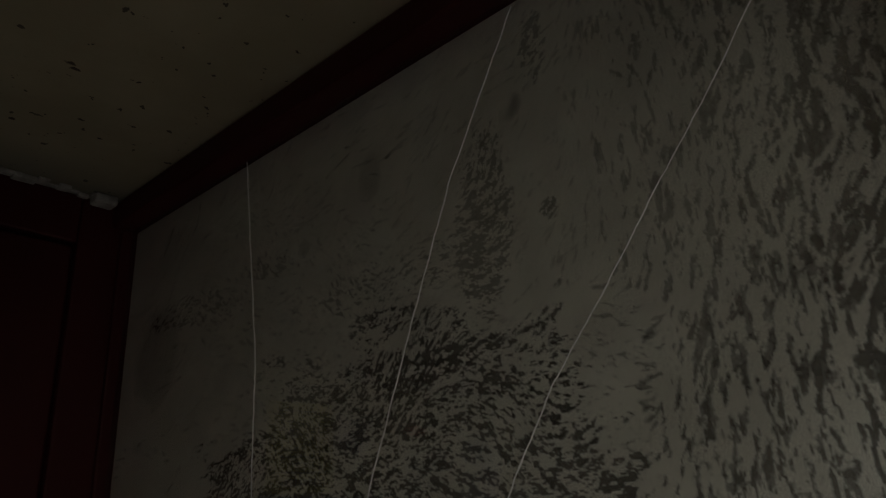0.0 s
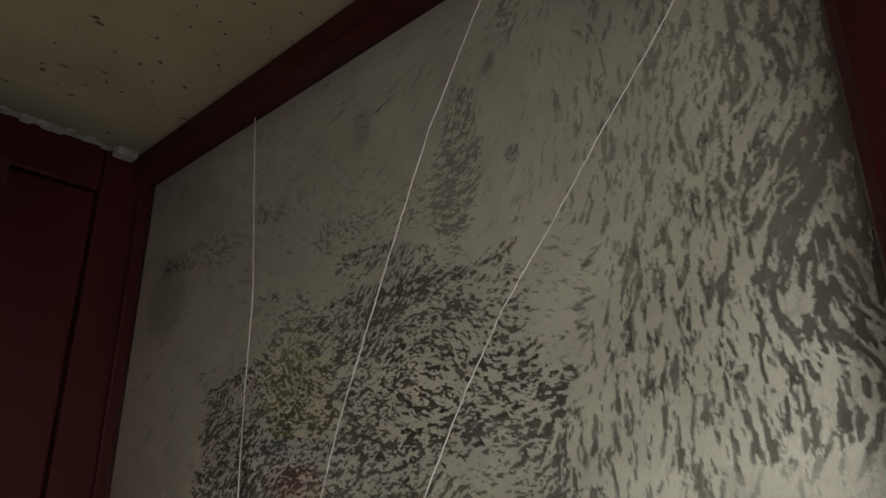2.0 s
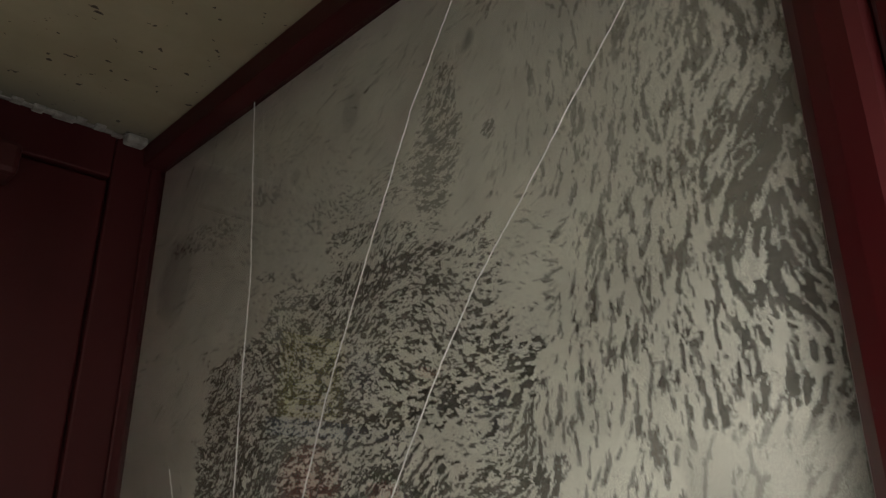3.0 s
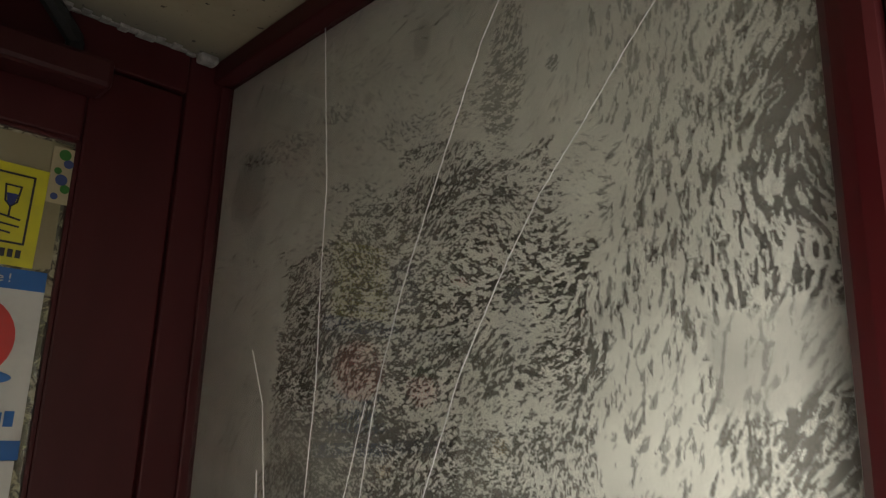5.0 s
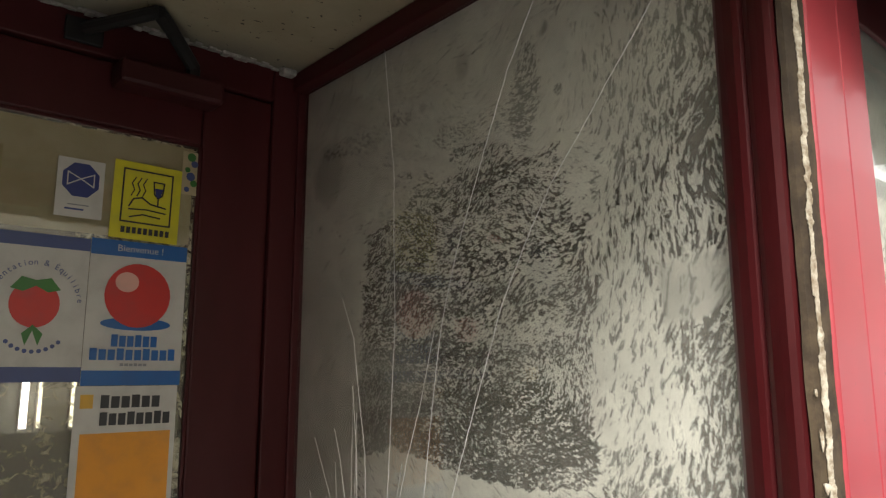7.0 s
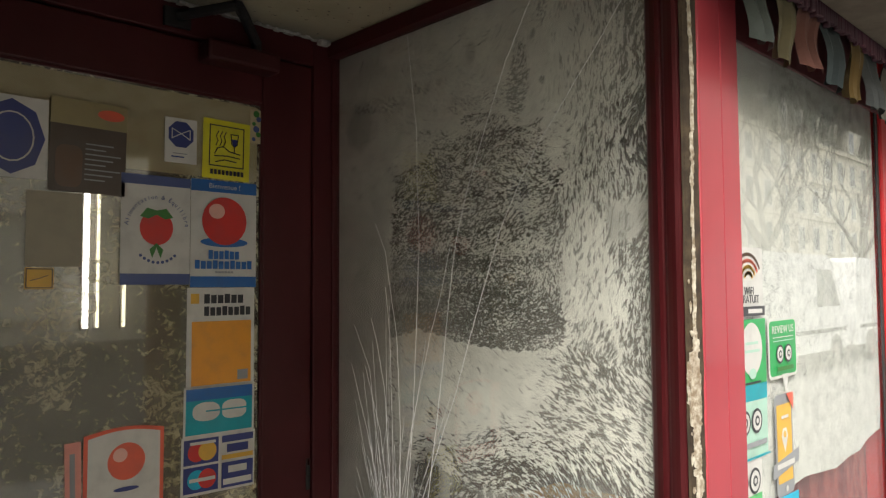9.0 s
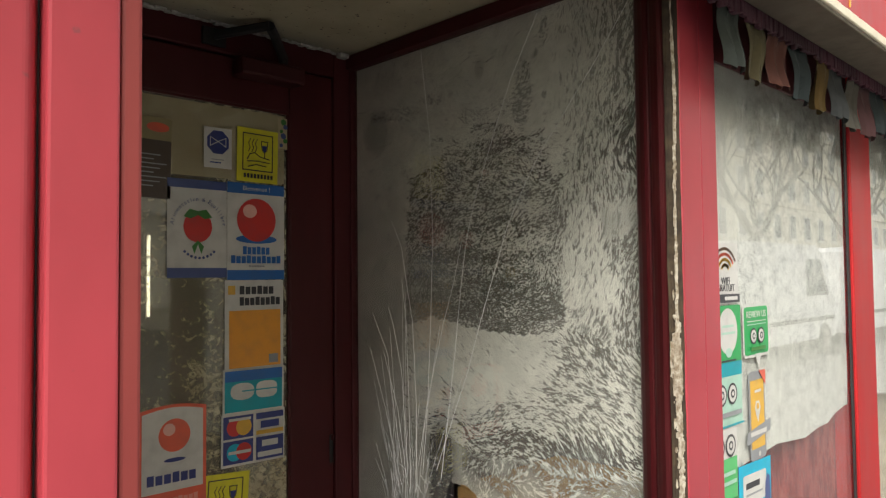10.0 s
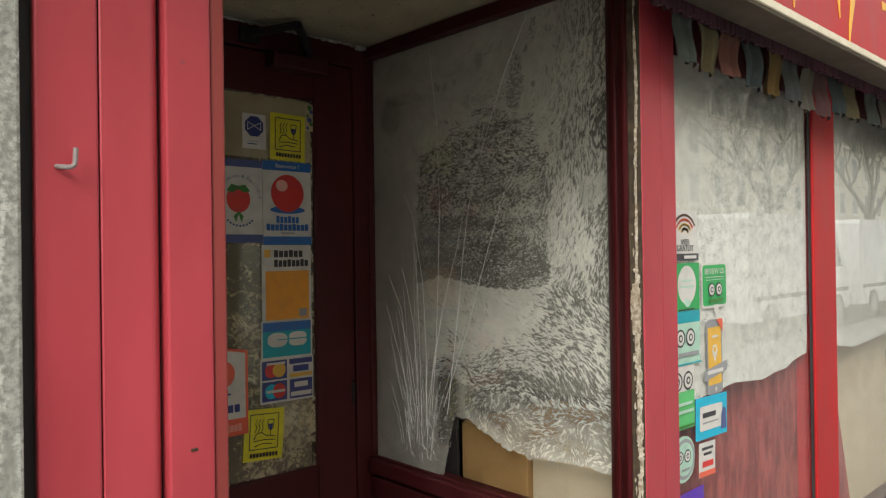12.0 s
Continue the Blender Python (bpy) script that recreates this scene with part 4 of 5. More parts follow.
# ---- stickers ----
class Sticker:
    """A vinyl sticker on a pane; shapes lie on it in thin layers. Its own width and height run from 0 to 1."""

    def __init__(self, x0, x1, z0, z1, y, colour, label, tilt=0.0, r=0.0, name="sticker"):
        self.x0, self.w, self.z0, self.h, self.y = x0, x1 - x0, z0, z1 - z0, y
        self.c, self.a = ((x0 + x1) / 2, (z0 + z1) / 2), radians(tilt)
        self.tilt = tilt
        pts = rect(x0, x1, z0, z1, r)
        self.ob = thing(name, plate([self.turn(p) for p in pts], y - 0.0006), COL[colour], label, "sticker")
        self.n = 1

    def turn(self, p):
        dx, dz = p[0] - self.c[0], p[1] - self.c[1]
        return (self.c[0] + dx * math.cos(self.a) - dz * math.sin(self.a), self.c[1] + dx * math.sin(self.a) + dz * math.cos(self.a))

    def at(self, u, v):
        return self.turn((self.x0 + u * self.w, self.z0 + v * self.h))

    def layer(self):
        self.n += 1
        return self.y - 0.0006 - 0.0003 * self.n

    def shape(self, name, pts, colour, label=""):
        return part(name, plate([self.at(*p) for p in pts], self.layer(), 0.0002), COL[colour], self.ob, label)

    def bar(self, u0, u1, v0, v1, colour, name="bar"):
        return self.shape(name, rect(u0, u1, v0, v1), colour)

    def word(self, u0, u1, v0, v1, colour, letters):
        """A word as a row of short plain bars of letter size."""
        y, pitch = self.layer(), (u1 - u0) / letters
        for i in range(letters):
            top = v1 if i == 0 or (i * 5) % 3 == 0 else v0 + (v1 - v0) * 0.9
            part("bar", plate([self.at(*p) for p in rect(u0 + i * pitch, u0 + (i + 0.8) * pitch, v0, top)], y, 0.0002), COL[colour], self.ob)

    def ball(self, u, v, r, colour, name="ball"):
        return self.shape(name, disc(u, v, r, r * self.w / self.h), colour)

    def line(self, pts, width, colour, name="line"):
        return part(name, stroke([self.at(*p) for p in pts], width, self.layer(), None, 0.0002), COL[colour], self.ob)

    def words(self, text, u, v, size, colour, width=None, turn=0.0):
        p = self.at(u, v)
        return lettering(text, size, p[0], self.layer(), p[1], COL[colour], self.ob, turn=self.tilt + turn, width=width)


YD, YF = D + 0.0038, -0.0002


def meal_sign(x0, x1, z0, z1, tilt=0.0):
    s = Sticker(x0, x1, z0, z1, YD, "yellow", "yellow meal voucher sticker with a plate and wine glass", tilt)
    s.line([(0.14, 0.22), (0.14, 0.9), (0.86, 0.9), (0.86, 0.22), (0.14, 0.22)], 0.0028, "ink", "border")
    s.line([(0.58, 0.78), (0.6, 0.62), (0.66, 0.57), (0.72, 0.62), (0.74, 0.78), (0.58, 0.78)], 0.0024, "ink", "wine_glass")
    s.shape("wine", [(0.6, 0.7), (0.62, 0.61), (0.66, 0.58), (0.7, 0.61), (0.72, 0.7)], "navy")
    s.line([(0.66, 0.57), (0.66, 0.46)], 0.0024, "ink", "stem")
    s.line([(0.24, 0.42), (0.3, 0.52), (0.42, 0.55), (0.55, 0.48), (0.78, 0.45)], 0.0026, "ink", "dish")
    s.line([(0.24, 0.38), (0.5, 0.4), (0.78, 0.38)], 0.0024, "ink", "dish")
    s.line([(0.26, 0.28), (0.45, 0.33), (0.7, 0.31)], 0.0024, "ink", "dish")
    for u in (0.26, 0.34, 0.42):
        s.line([(u, 0.56), (u + 0.04, 0.64), (u, 0.72), (u + 0.05, 0.8)], 0.002, "ink", "steam")
    for i in range(9):
        s.bar(0.15 + i * 0.08, 0.205 + i * 0.08, 0.07, 0.15, "ink", "bar")
    return s


meal_sign(-0.352, -0.237, 1.832, 1.967, -1)
meal_sign(-0.445, -0.322, 0.982, 1.125, -4)

s = Sticker(-0.438, -0.366, 1.858, 1.956, YD, "white", "small white sticker with a navy octagon")
s.shape("octagon", [(0.5 + 0.42 * math.cos(radians(22.5 + 45 * i)), 0.64 + 0.31 * math.sin(radians(22.5 + 45 * i))) for i in range(8)], "navy")
s.line([(0.22, 0.76), (0.22, 0.54), (0.5, 0.66), (0.78, 0.76), (0.78, 0.54), (0.5, 0.66), (0.22, 0.76)], 0.002, "white", "bow")
s.bar(0.2, 0.6, 0.12, 0.15, "slate_blue"), s.bar(0.25, 0.7, 0.2, 0.22, "grey")

s = Sticker(-0.378, -0.219, 1.588, 1.828, YD, "white", "white restaurant voucher sticker with a red ball")
s.bar(0, 1, 0.89, 1, "blue", "band"), s.bar(0, 1, 0, 0.1, "blue", "band")
s.words("Bienvenue !", 0.5, 0.945, 0.016, "white", 0.075)
s.shape("shadow", disc(0.5, 0.42, 0.36, 0.045), "blue", "blue shadow ellipse")
s.ball(0.5, 0.62, 0.34, "red"), s.shape("highlight", disc(0.38, 0.71, 0.12, 0.07), "shine")
s.word(0.26, 0.74, 0.262, 0.345, "blue", 6), s.word(0.06, 0.94, 0.17, 0.25, "blue", 10), s.word(0.36, 0.64, 0.13, 0.15, "grey", 6)

s = Sticker(-0.527, -0.379, 1.594, 1.825, YD, "white", "white sticker with a tomato and arched words")
s.bar(0, 1, 0.91, 1, "slate_blue", "band"), s.bar(0, 1, 0, 0.1, "slate_blue", "band")
s.shape("tomato", disc(0.5, 0.52, 0.24, 0.16), "red"), s.shape("tomato_leaves", [(0.26, 0.62), (0.36, 0.7), (0.5, 0.68), (0.64, 0.7), (0.74, 0.62), (0.62, 0.6), (0.5, 0.64), (0.38, 0.6)], "leaf")
s.shape("stalk", [(0.44, 0.24), (0.5, 0.34), (0.56, 0.24), (0.6, 0.32), (0.5, 0.38), (0.4, 0.32)], "leaf")
arched = "Alimentation & Équilibre"
for i, ch in enumerate(arched):
    a = 170 - 160 * i / (len(arched) - 1)
    if ch != " ":
        s.words(ch, 0.5 + 0.43 * math.cos(radians(a)), 0.5 + 0.3 * math.sin(radians(a)), 0.013, "slate_blue", None, a - 90)
for i in range(9):
    a = radians(225 + 90 * i / 8)
    s.ball(0.5 + 0.34 * math.cos(a), 0.42 + 0.22 * math.sin(a), 0.022, "slate_blue", "dot")

s = Sticker(-0.384, -0.222, 1.368, 1.587, YD, "white", "white voucher sticker with a large orange square")
s.bar(0.07, 0.95, 0.02, 0.66, "orange", "orange_square"), s.bar(0.05, 0.17, 0.84, 0.94, "amber", "small_square")
s.word(0.24, 0.84, 0.84, 0.935, "ink", 6), s.word(0.24, 0.95, 0.715, 0.81, "ink", 8), s.bar(0.74, 0.9, 0.05, 0.15, "grey", "dull_square")

s = Sticker(-0.389, -0.221, 1.262, 1.37, YD, "white", "teal bank card sticker with a white mark", -0.5)
s.bar(0.03, 0.97, 0.04, 0.96, "teal", "field"), s.bar(0.03, 0.97, 0.72, 0.96, "blue", "upper_field")
s.shape("mark", rect(0.12, 0.5, 0.3, 0.68, 0.16), "white"), s.shape("mark", rect(0.53, 0.88, 0.3, 0.68, 0.12), "white")
s.bar(0.3, 0.88, 0.48, 0.51, "teal", "slit")

s = Sticker(-0.393, -0.219, 1.136, 1.262, YD, "white", "sticker with four bank card logos", -0.5)
s.bar(0.03, 0.49, 0.53, 0.96, "navy", "field"), s.bar(0.03, 0.49, 0.05, 0.49, "navy", "field")
s.ball(0.2, 0.74, 0.12, "red", "disc"), s.ball(0.34, 0.74, 0.12, "amber", "disc"), s.ball(0.2, 0.27, 0.12, "cyan", "disc"), s.ball(0.34, 0.27, 0.12, "red", "disc")
s.bar(0.53, 0.97, 0.84, 0.96, "navy", "band"), s.bar(0.6, 0.9, 0.66, 0.8, "navy"), s.bar(0.53, 0.97, 0.54, 0.62, "amber", "band")
s.bar(0.53, 0.97, 0.05, 0.49, "navy", "field"), s.bar(0.62, 0.88, 0.3, 0.42, "white"), s.bar(0.55, 0.95, 0.1, 0.2, "white"), s.bar(0.1, 0.44, 0.24, 0.3, "white")
s.bar(0.1, 0.44, 0.87, 0.92, "white")

s = Sticker(-0.622, -0.592, 1.075, 1.288, YD, "pale_red", "faded pale red strip of an older voucher sticker", 1.5)
s.word(0.3, 0.7, 0.1, 0.9, "grey", 1)
s = Sticker(-0.59, -0.431, 1.066, 1.296, YD, "white", "white voucher sticker with a red edge and ball")
s.shape("edge", [(0, 0), (1, 0), (1, 1)] + [(1 - i / 8, 1 + 0.045 * math.sin(math.pi * i / 8)) for i in range(1, 8)] + [(0, 1)], "coral", "red edge")
s.shape("field", [(0.05, 0.2), (0.95, 0.2), (0.95, 0.97)] + [(0.95 - 0.9 * i / 8, 0.97 + 0.045 * math.sin(math.pi * i / 8)) for i in range(1, 8)] + [(0.05, 0.97)], "white")
s.ball(0.52, 0.74, 0.235, "coral"), s.shape("highlight", disc(0.44, 0.8, 0.09, 0.06), "shine")
s.shape("shadow", disc(0.52, 0.5, 0.16, 0.02), "navy"), s.word(0.12, 0.86, 0.28, 0.38, "navy", 6), s.word(0.12, 0.88, 0.05, 0.14, "pale_red", 10)

s = Sticker(-0.663, -0.518, 1.776, 1.96, YD, "dark_photo", "faded brown poster of a dish with pale text bars", -1, name="poster")
s.bar(0, 1, 0.72, 1, "olive_photo", "upper_field"), s.shape("red_oval", disc(0.78, 0.88, 0.18, 0.06), "coral"), s.shape("bottle", rect(0.08, 0.42, 0.05, 0.5, 0.1), "brown")
for i in range(8):
    s.bar(0.45, 0.72 + 0.2 * ((i * 7) % 3) / 2, 0.14 + i * 0.055, 0.155 + i * 0.055, "grey")
s = Sticker(-0.79, -0.665, 1.795, 1.95, YD, "white", "white sticker with a navy octagon and ring")
s.shape("octagon", disc(0.5, 0.5, 0.46, 0.46, 8), "navy")
s.line([(0.5 + 0.3 * math.cos(a / 3), 0.5 + 0.3 * math.sin(a / 3)) for a in range(20)], 0.003, "white", "ring")
Sticker(-0.7, -0.601, 1.629, 1.774, YD, "card", "plain dull card taped to the door glass", name="card")
s = Sticker(-0.7, -0.65, 1.586, 1.627, YD, "amber", "small amber notice with a black edge", name="notice")
s.line([(0.05, 0.06), (0.05, 0.94), (0.95, 0.94), (0.95, 0.06), (0.05, 0.06)], 0.002, "ink", "border"), s.line([(0.2, 0.4), (0.5, 0.5), (0.8, 0.65)], 0.0015, "ink", "mark")
s = Sticker(-0.236, -0.206, 1.925, 2.005, YD, "old_paper", "faded blue-green floral transfer in the pane's corner", name="floral_transfer")
for i in range(6):
    s.ball(0.3 + 0.4 * ((i * 5) % 3) / 2, 0.12 + i * 0.15, 0.16 + 0.1 * (i % 3) / 2, ("slate_blue", "leaf")[i % 2], "petal")

# on the front window
s = Sticker(0.12, 0.258, 1.532, 1.653, YF, "white", "white wireless internet sticker with coloured arcs")
for i, c in enumerate(("brown", "coral", "amber", "amber")):
    r = 0.4 - 0.09 * i
    s.line([(0.55 + r * math.cos(radians(a)), 0.5 + r * 1.0 * math.sin(radians(a))) for a in range(30, 151, 10)], 0.006, c, "arc")
s.words("WIFI", 0.55, 0.36, 0.02, "ink"), s.words("GRATUIT", 0.55, 0.24, 0.02, "ink", 0.08), s.bar(0, 1, 0, 0.14, "ink", "band"), s.bar(0.5, 0.92, 0.04, 0.1, "white")
s = Sticker(0.12, 0.264, 1.41, 1.526, YF, "green", "green review sticker with a white oval")
s.shape("oval", disc(0.58, 0.55, 0.3, 0.4), "white"), s.bar(0.4, 0.76, 0.62, 0.66, "mint"), s.bar(0.36, 0.8, 0.5, 0.54, "mint"), s.shape("green_dot", disc(0.58, 0.18, 0.1, 0.08), "mint"), s.bar(0.3, 0.8, 0.03, 0.06, "ink")


def eyes(s, v, r):
    """A mark of two ringed discs."""
    for u in (0.5 - r * 1.05, 0.5 + r * 1.05):
        s.ball(u, v, r, "ink", "ring"), s.ball(u, v, r * 0.78, "white", "disc"), s.ball(u, v, r * 0.42, "ink", "ring"), s.ball(u, v, r * 0.22, "white", "disc")


s = Sticker(0.275, 0.408, 1.412, 1.525, YF, "white", "green speech bubble sticker asking for reviews", 0.5, 0.012)
s.shape("bubble", rect(0.04, 0.96, 0.05, 0.95, 0.08), "green"), s.shape("pointer", [(0.42, 0.06), (0.66, 0.06), (0.56, -0.24)], "white")
s.words("REVIEW US", 0.5, 0.8, 0.02, "white", 0.1), s.bar(0.14, 0.86, 0.67, 0.685, "white"), s.bar(0.14, 0.86, 0.61, 0.625, "mint")
eyes(s, 0.4, 0.13), s.bar(0.22, 0.78, 0.13, 0.2, "leaf")
s = Sticker(0.12, 0.263, 1.285, 1.412, YF, "mint", "pale mint review sticker with two round eyes")
s.bar(0, 1, 0.78, 1, "teal", "band"), eyes(s, 0.5, 0.15), s.bar(0.25, 0.92, 0.16, 0.23, "grey"), s.bar(0, 1, 0, 0.03, "teal", "edge")
s = Sticker(0.12, 0.232, 1.133, 1.283, YF, "light_green", "light green sticker with two large ringed eyes")
s.bar(0, 1, 0.6, 1.0, "white", "upper_field"), eyes(s, 0.76, 0.2), s.bar(0.25, 0.85, 0.38, 0.43, "mint"), s.bar(0.25, 0.9, 0.26, 0.31, "mint"), s.bar(0.2, 0.95, 0.03, 0.07, "leaf")
s = Sticker(0.297, 0.378, 1.195, 1.382, YF, "grey", "sticker shaped like a phone with an orange screen", 1, 0.012)
s.shape("screen", rect(0.08, 0.92, 0.13, 0.9, 0.02), "amber"), s.shape("pin", [(0.5, 0.42), (0.68, 0.58), (0.6, 0.66), (0.4, 0.66), (0.32, 0.58)], "white"), s.ball(0.5, 0.6, 0.08, "amber", "pin_hole")
s.shape("ribbon", [(-0.25, 0.2), (1.25, 0.28), (1.3, 0.42), (-0.2, 0.34)], "grey", "grey ribbon across the phone"), s.bar(0.0, 1.0, 0.28, 0.33, "white"), s.bar(0.3, 0.7, 0.76, 0.79, "white"), s.ball(0.5, 0.065, 0.07, "white", "button")
s.shape("red_corner", [(0.6, 1.0), (1.0, 1.0), (1.0, 0.82)], "coral")
s = Sticker(0.237, 0.398, 1.091, 1.194, YF, "cyan", "sky blue sticker with a white card", -1)
s.shape("card", rect(0.12, 0.84, 0.2, 0.78, 0.05), "white"), s.bar(0.2, 0.62, 0.5, 0.62, "ink"), s.bar(0.2, 0.7, 0.36, 0.4, "grey"), s.shape("blue_shape", [(0.78, 0.12), (0.96, 0.12), (0.94, 0.6), (0.86, 0.66), (0.8, 0.5)], "slate_blue")
s = Sticker(0.12, 0.23, 1.008, 1.117, YF, "mint", "round mint review badge sticker", r=0.05)
s.shape("ring", disc(0.55, 0.5, 0.44, 0.44), "grey"), s.shape("field", disc(0.55, 0.5, 0.36, 0.36), "mint"), eyes(s, 0.56, 0.14), s.bar(0.38, 0.72, 0.26, 0.31, "grey")
s = Sticker(0.25, 0.332, 1.0, 1.083, YF, "white", "small white and red sticker", -2)
s.bar(0, 1, 0, 0.16, "coral", "band"), s.bar(0.15, 0.85, 0.78, 0.86, "ink"), s.bar(0.25, 0.75, 0.62, 0.7, "ink"), s.bar(0.18, 0.85, 0.28, 0.45, "red")
s = Sticker(0.14, 0.272, 0.86, 0.982, YF, "purple", "violet and dark blue sticker", 1)
s.bar(0.3, 0.8, 0.62, 0.74, "coral"), s.bar(0.2, 0.9, 0.3, 0.42, "navy")

# ---- inside the windows ----
ledge = thing("window_ledge", box(0.055, 3.0, 0.06, 0.9, 0.52, 0.56, 0.005), INNER_FLOOR, "low dark ledge behind the shop window", "ledge")
for i in range(3):
    part("leg", box(0.1 + i * 1.35, 0.15 + i * 1.35, 0.1, 0.15, -0.002, 0.52), INNER_FLOOR, ledge)
carton = group_of("cardboard_box", "brown cardboard box standing on the window ledge", "box")
part("body", box(0.085, 0.5, 0.405, 0.655, 0.5605, 1.06, 0.003), CARD, carton)
part("flap", box(0.09, 0.5, 0.41, 0.525, 1.061, 1.066, 0.001), CARD, carton)
part("flap", box(0.09, 0.5, 0.527, 0.65, 1.061, 1.066, 0.001), CARD, carton)
carton = group_of("cardboard_box", "pale cream cardboard box beside the brown one", "box")
part("body", box(0.1, 0.52, 0.09, 0.4, 0.5605, 1.045, 0.003), CARD_PALE, carton)
part("flap", box(0.105, 0.52, 0.095, 0.244, 1.046, 1.051, 0.001), CARD_PALE, carton)
part("flap", box(0.105, 0.52, 0.246, 0.395, 1.046, 1.051, 0.001), CARD_PALE, carton)
screen = thing("dark_board", box(0.07, 0.08, 0.66, 0.9, 0.5605, 1.3, 0.002), DARK_TRIM, "dark board leaning behind the side window", "board")


def drape(x0, x1, y, z0, z1, folds, depth, slant=0.0):
    bm = bmesh.new()
    n, m = 60, 10
    rows = []
    for side_ in (0, 1):
        grid = [[bm.verts.new((x0 + (x1 - x0) * a / n + slant * b / m, y + 0.003 * side_ + depth * math.sin(folds * a / n * 6.28) * (0.4 + 0.6 * (1 - b / m)), z0 + (z1 - z0) * b / m + 0.004 * math.sin(a * 0.7) * b / m)) for a in range(n + 1)] for b in range(m + 1)]
        for b in range(m):
            for a in range(n):
                q = (grid[b][a], grid[b][a + 1], grid[b + 1][a + 1], grid[b + 1][a])
                bm.faces.new(q[::-1] if side_ else q)
        rows.append(grid)
    for b in (0, m):
        for a in range(n):
            bm.faces.new((rows[0][b][a], rows[0][b][a + 1], rows[1][b][a + 1], rows[1][b][a]))
    return bm


thing("red_cloth", drape(0.2, 1.0, 0.05, 0.5605, 1.22, 2.5, 0.004), CLOTH_RED, "dull red cloth hung behind the shop window", "cloth")
thing("red_cloth", drape(1.165, 1.48, 0.05, 0.5605, 1.25, 1.3, 0.004, -0.22), CLOTH_RED, "narrow slanting red cloth behind the farther window", "cloth")
board = group_of("packing_panels", "two creased cream cardboard panels behind the farther window", "cardboard")
part("upper_panel", plate([(1.26, 1.24), (2.46, 1.26), (2.46, 1.16), (1.76, 1.1), (1.3, 1.025)], 0.09, 0.012), CARD_PALE, board)
part("lower_panel", plate([(1.3, 1.03), (2.08, 1.14), (2.1, 0.5605), (1.44, 0.5605)], 0.11, 0.012), CARD_PALE, board)
thing("dark_board", box(2.11, 2.46, 0.12, 0.14, 0.5605, 1.1, 0.002), DARK_TRIM, "dark board behind the cream panels", "board")

# bright lines of unknown source behind the door: glowing strips on an added partition
lamp_mat = Nodes("strip_glow")
lamp_mat.set(Base_Color=(0.9, 0.85, 0.6), Emission_Color=(1.0, 0.9, 0.6), Emission_Strength=1.3)
stand = thing("inner_screen", box(-0.7, 0.9, 2.16, 2.2, 0, 2.3, 0.004), INNER, "pale inner partition behind the door", "partition", kind="structure")
bright_mat = Nodes("bright_strip_glow")
bright_mat.set(Base_Color=(0.9, 0.9, 0.85), Emission_Color=(1.0, 0.97, 0.86), Emission_Strength=4.0)
for x, w, top, glow in ((-0.232, 0.017, 1.98, bright_mat), (-0.187, 0.008, 1.95, lamp_mat), (-0.098, 0.01, 1.763, lamp_mat)):
    lamp = group_of("glow_strip", "glowing vertical strip on the inner partition", "light", "strip lights")
    part("tube", box(x, x + w, 2.13, 2.145, 1.448, top, 0.003), glow.mat, lamp)
    part("holder", box(x - 0.003, x + w + 0.003, 2.145, 2.1602, 1.44, top + 0.01, 0.002), STEEL, lamp)

# ---- the street, seen in the glass ----
house = group_of("apartment_building", "pale limestone apartment building across the street", "building", kind="structure")
part("wall", box(-20, 150, -32, -22, -0.12, 17), FACADE, house)
part("roof", box(-20, 150, -32, -22.6, 17.01, 19.5, 0.6), SLATE, house)
WIN = speckled("dark_panes", (0.05, 0.06, 0.07), (0.09, 0.1, 0.11), 2, 0.2, 0.0)
SHUT = painted("white_window_paint", (0.7, 0.69, 0.65), 0.5, 0.1)
for fl in range(5):
    for i in range(30):
        x, z = 18 + i * 3.3, 1.2 + fl * 3.2
        win = part("window", box(x, x + 1.3, -22.0, -21.93, z, z + 2.0), SHUT, house)
        for j in (0, 1):
            part("window_pane", box(x + 0.1 + j * 0.58, x + 0.62 + j * 0.58, -21.93, -21.9, z + 0.1, z + 1.9), WIN, win)
        part("window_sill", box(x - 0.1, x + 1.4, -22.0, -21.8, z - 0.12, z), SHUT, win)
    part("string_course", box(-20, 150, -22.0, -21.75, 0.6 + fl * 3.2, 0.85 + fl * 3.2), FACADE, house)


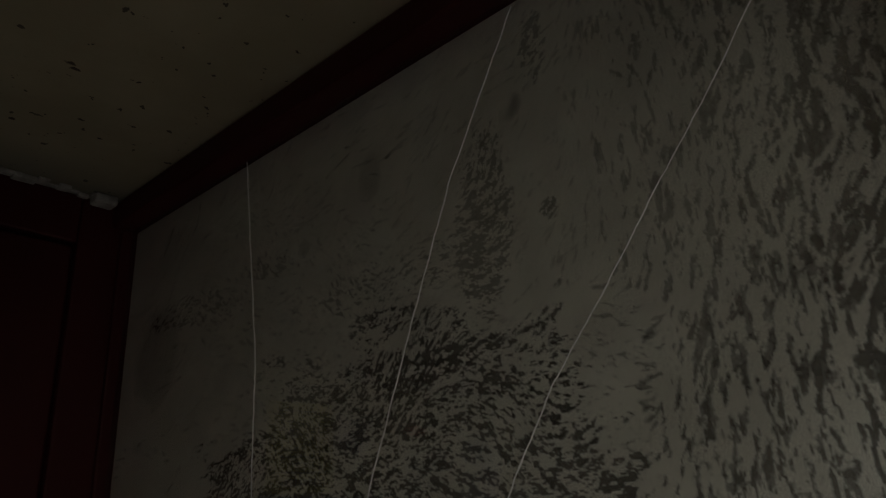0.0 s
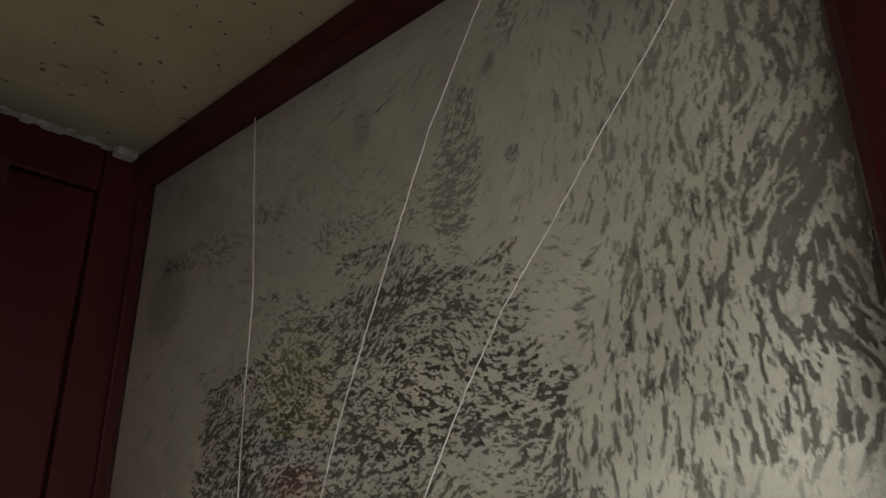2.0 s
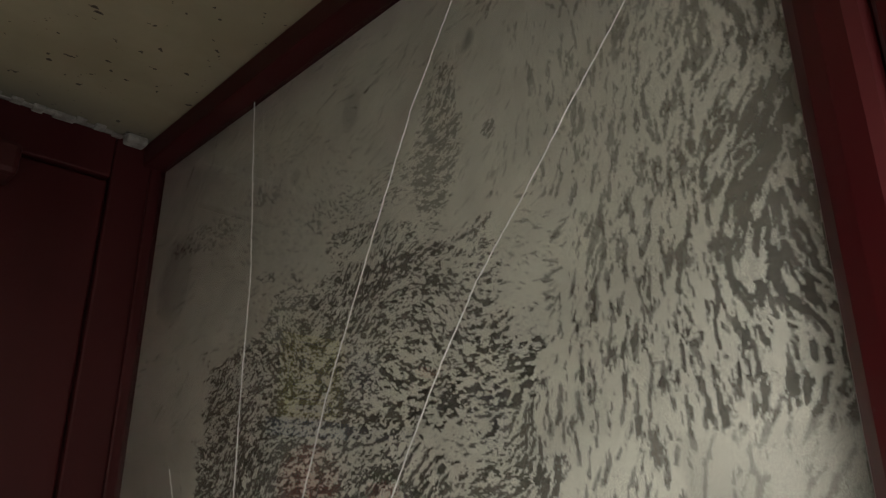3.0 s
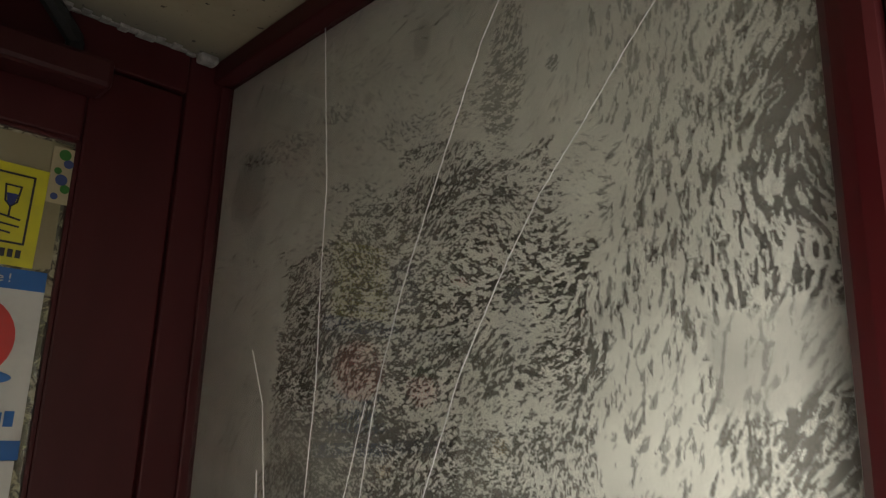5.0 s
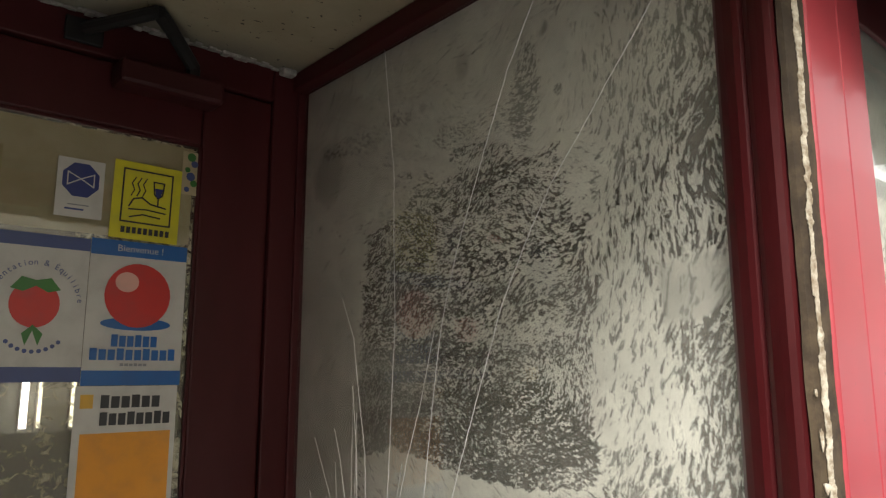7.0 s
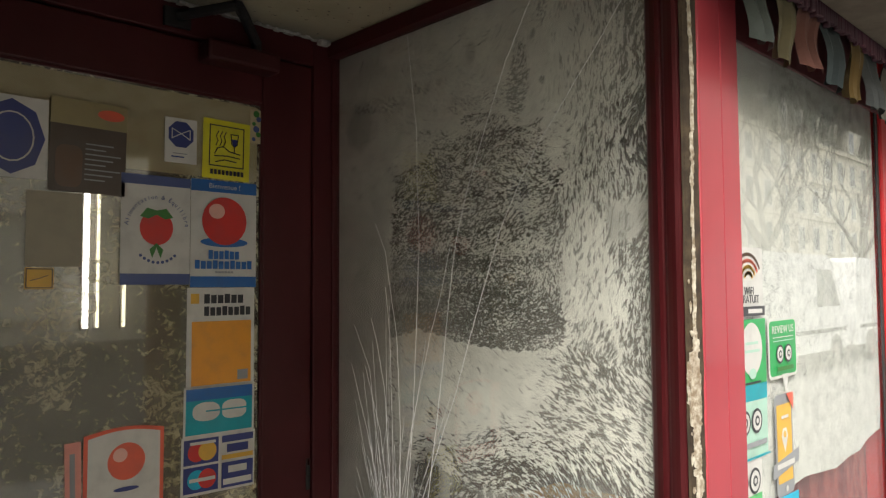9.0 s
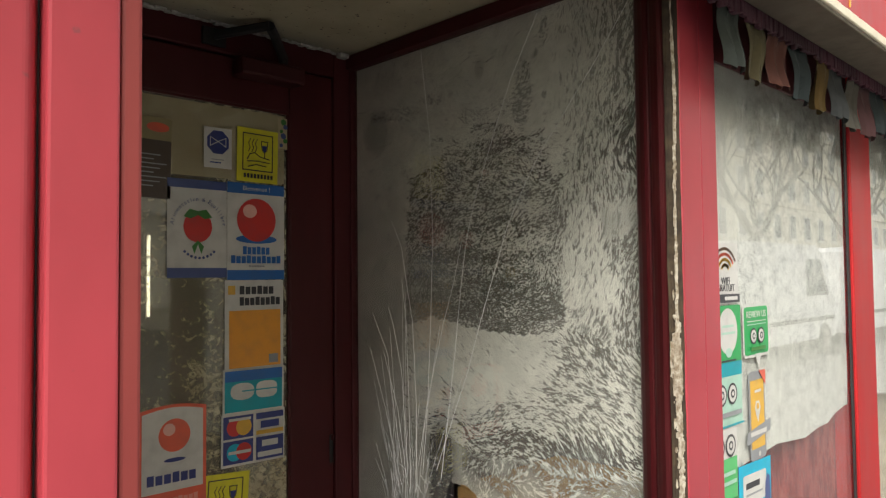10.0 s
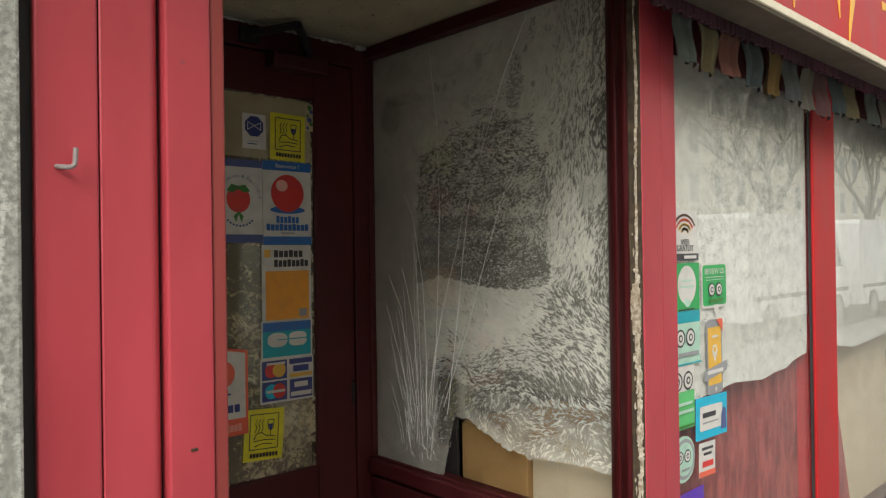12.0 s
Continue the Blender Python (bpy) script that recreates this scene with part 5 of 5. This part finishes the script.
def parked_van(VX, VY, label):
    van = group_of("parked_van", label, "van", "parked vans")
    prof = [(-2.6, 0.35), (2.3, 0.35), (2.6, 0.5), (2.6, 1.0), (2.25, 1.2), (1.6, 2.15), (1.3, 2.3), (-2.5, 2.3), (-2.6, 2.2)]
    part("body", plate([(VX + a, b - 0.12) for a, b in prof], VY - 0.95, 1.9), VAN_WHITE, van)
    part("side_window", plate([(VX + a, b - 0.12) for a, b in ((0.7, 1.25), (2.0, 1.25), (1.5, 2.0), (0.7, 2.0))], VY + 0.951, 0.01), WIN, van)
    part("side_strip", box(VX - 2.4, VX + 2.3, VY + 0.95, VY + 0.97, 0.6, 0.68), DARK_TRIM, van)
    part("side_panel", box(VX - 2.3, VX + 0.4, VY + 0.95, VY + 0.962, 0.95, 2.0, 0.02), VAN_WHITE, van)
    for dx in (-1.7, 1.7):
        for dy in (-0.95, 0.75):
            wheel = part("wheel", tube([(VX + dx, VY + dy, 0.21), (VX + dx, VY + dy + 0.22, 0.21)], 0.33, 20), BLACK, van)
            part("rim", tube([(VX + dx, VY + dy - 0.01, 0.21), (VX + dx, VY + dy + 0.23, 0.21)], 0.19, 16), STEEL, wheel)


parked_van(13.7, -5.7, "white delivery van parked along the kerb")
parked_van(19.4, -5.7, "white delivery van parked behind another")


def limb(bm, p, d, length, r, depth, rg):
    pts = [p]
    for i in range(4):
        d = (d + Vector((rg.uniform(-0.16, 0.16), rg.uniform(-0.16, 0.16), rg.uniform(-0.02, 0.12)))).normalized()
        pts.append(pts[-1] + d * length / 4)
    tube(pts, r, 6, bm, r * 0.55)
    if depth:
        for i in range(rg.choice((2, 3, 3))):
            q = pts[rg.choice((2, 3, 4))]
            nd = (d + Vector((rg.uniform(-0.9, 0.9), rg.uniform(-0.9, 0.9), rg.uniform(-0.1, 0.6)))).normalized()
            limb(bm, q, nd, length * rg.uniform(0.6, 0.8), r * 0.5, depth - 1, rg)


for i, (x, y) in enumerate(((18.8, -7.6), (27.0, -7.6), (12.0, -8.0), (36.0, -7.6))):
    rg = random.Random(20 + i)
    tree = group_of("street_tree", "bare winter street tree with forking limbs", "tree", "street trees")
    bm = bmesh.new()
    tube([(x, y, -0.12), (x + 0.03, y, 1.2), (x - 0.02, y + 0.04, 2.6)], 0.24, 10, bm, 0.17)
    part("trunk", bm, BARK, tree)
    crown = bmesh.new()
    for j in range(5):
        a = 6.28 * j / 5 + rg.uniform(-0.3, 0.3)
        limb(crown, Vector((x - 0.02, y + 0.04, 2.4 + 0.05 * j)), Vector((0.6 * math.cos(a), 0.6 * math.sin(a), 0.8)), 2.4, 0.09, 3, rg)
    part("limbs", crown, BARK, tree)
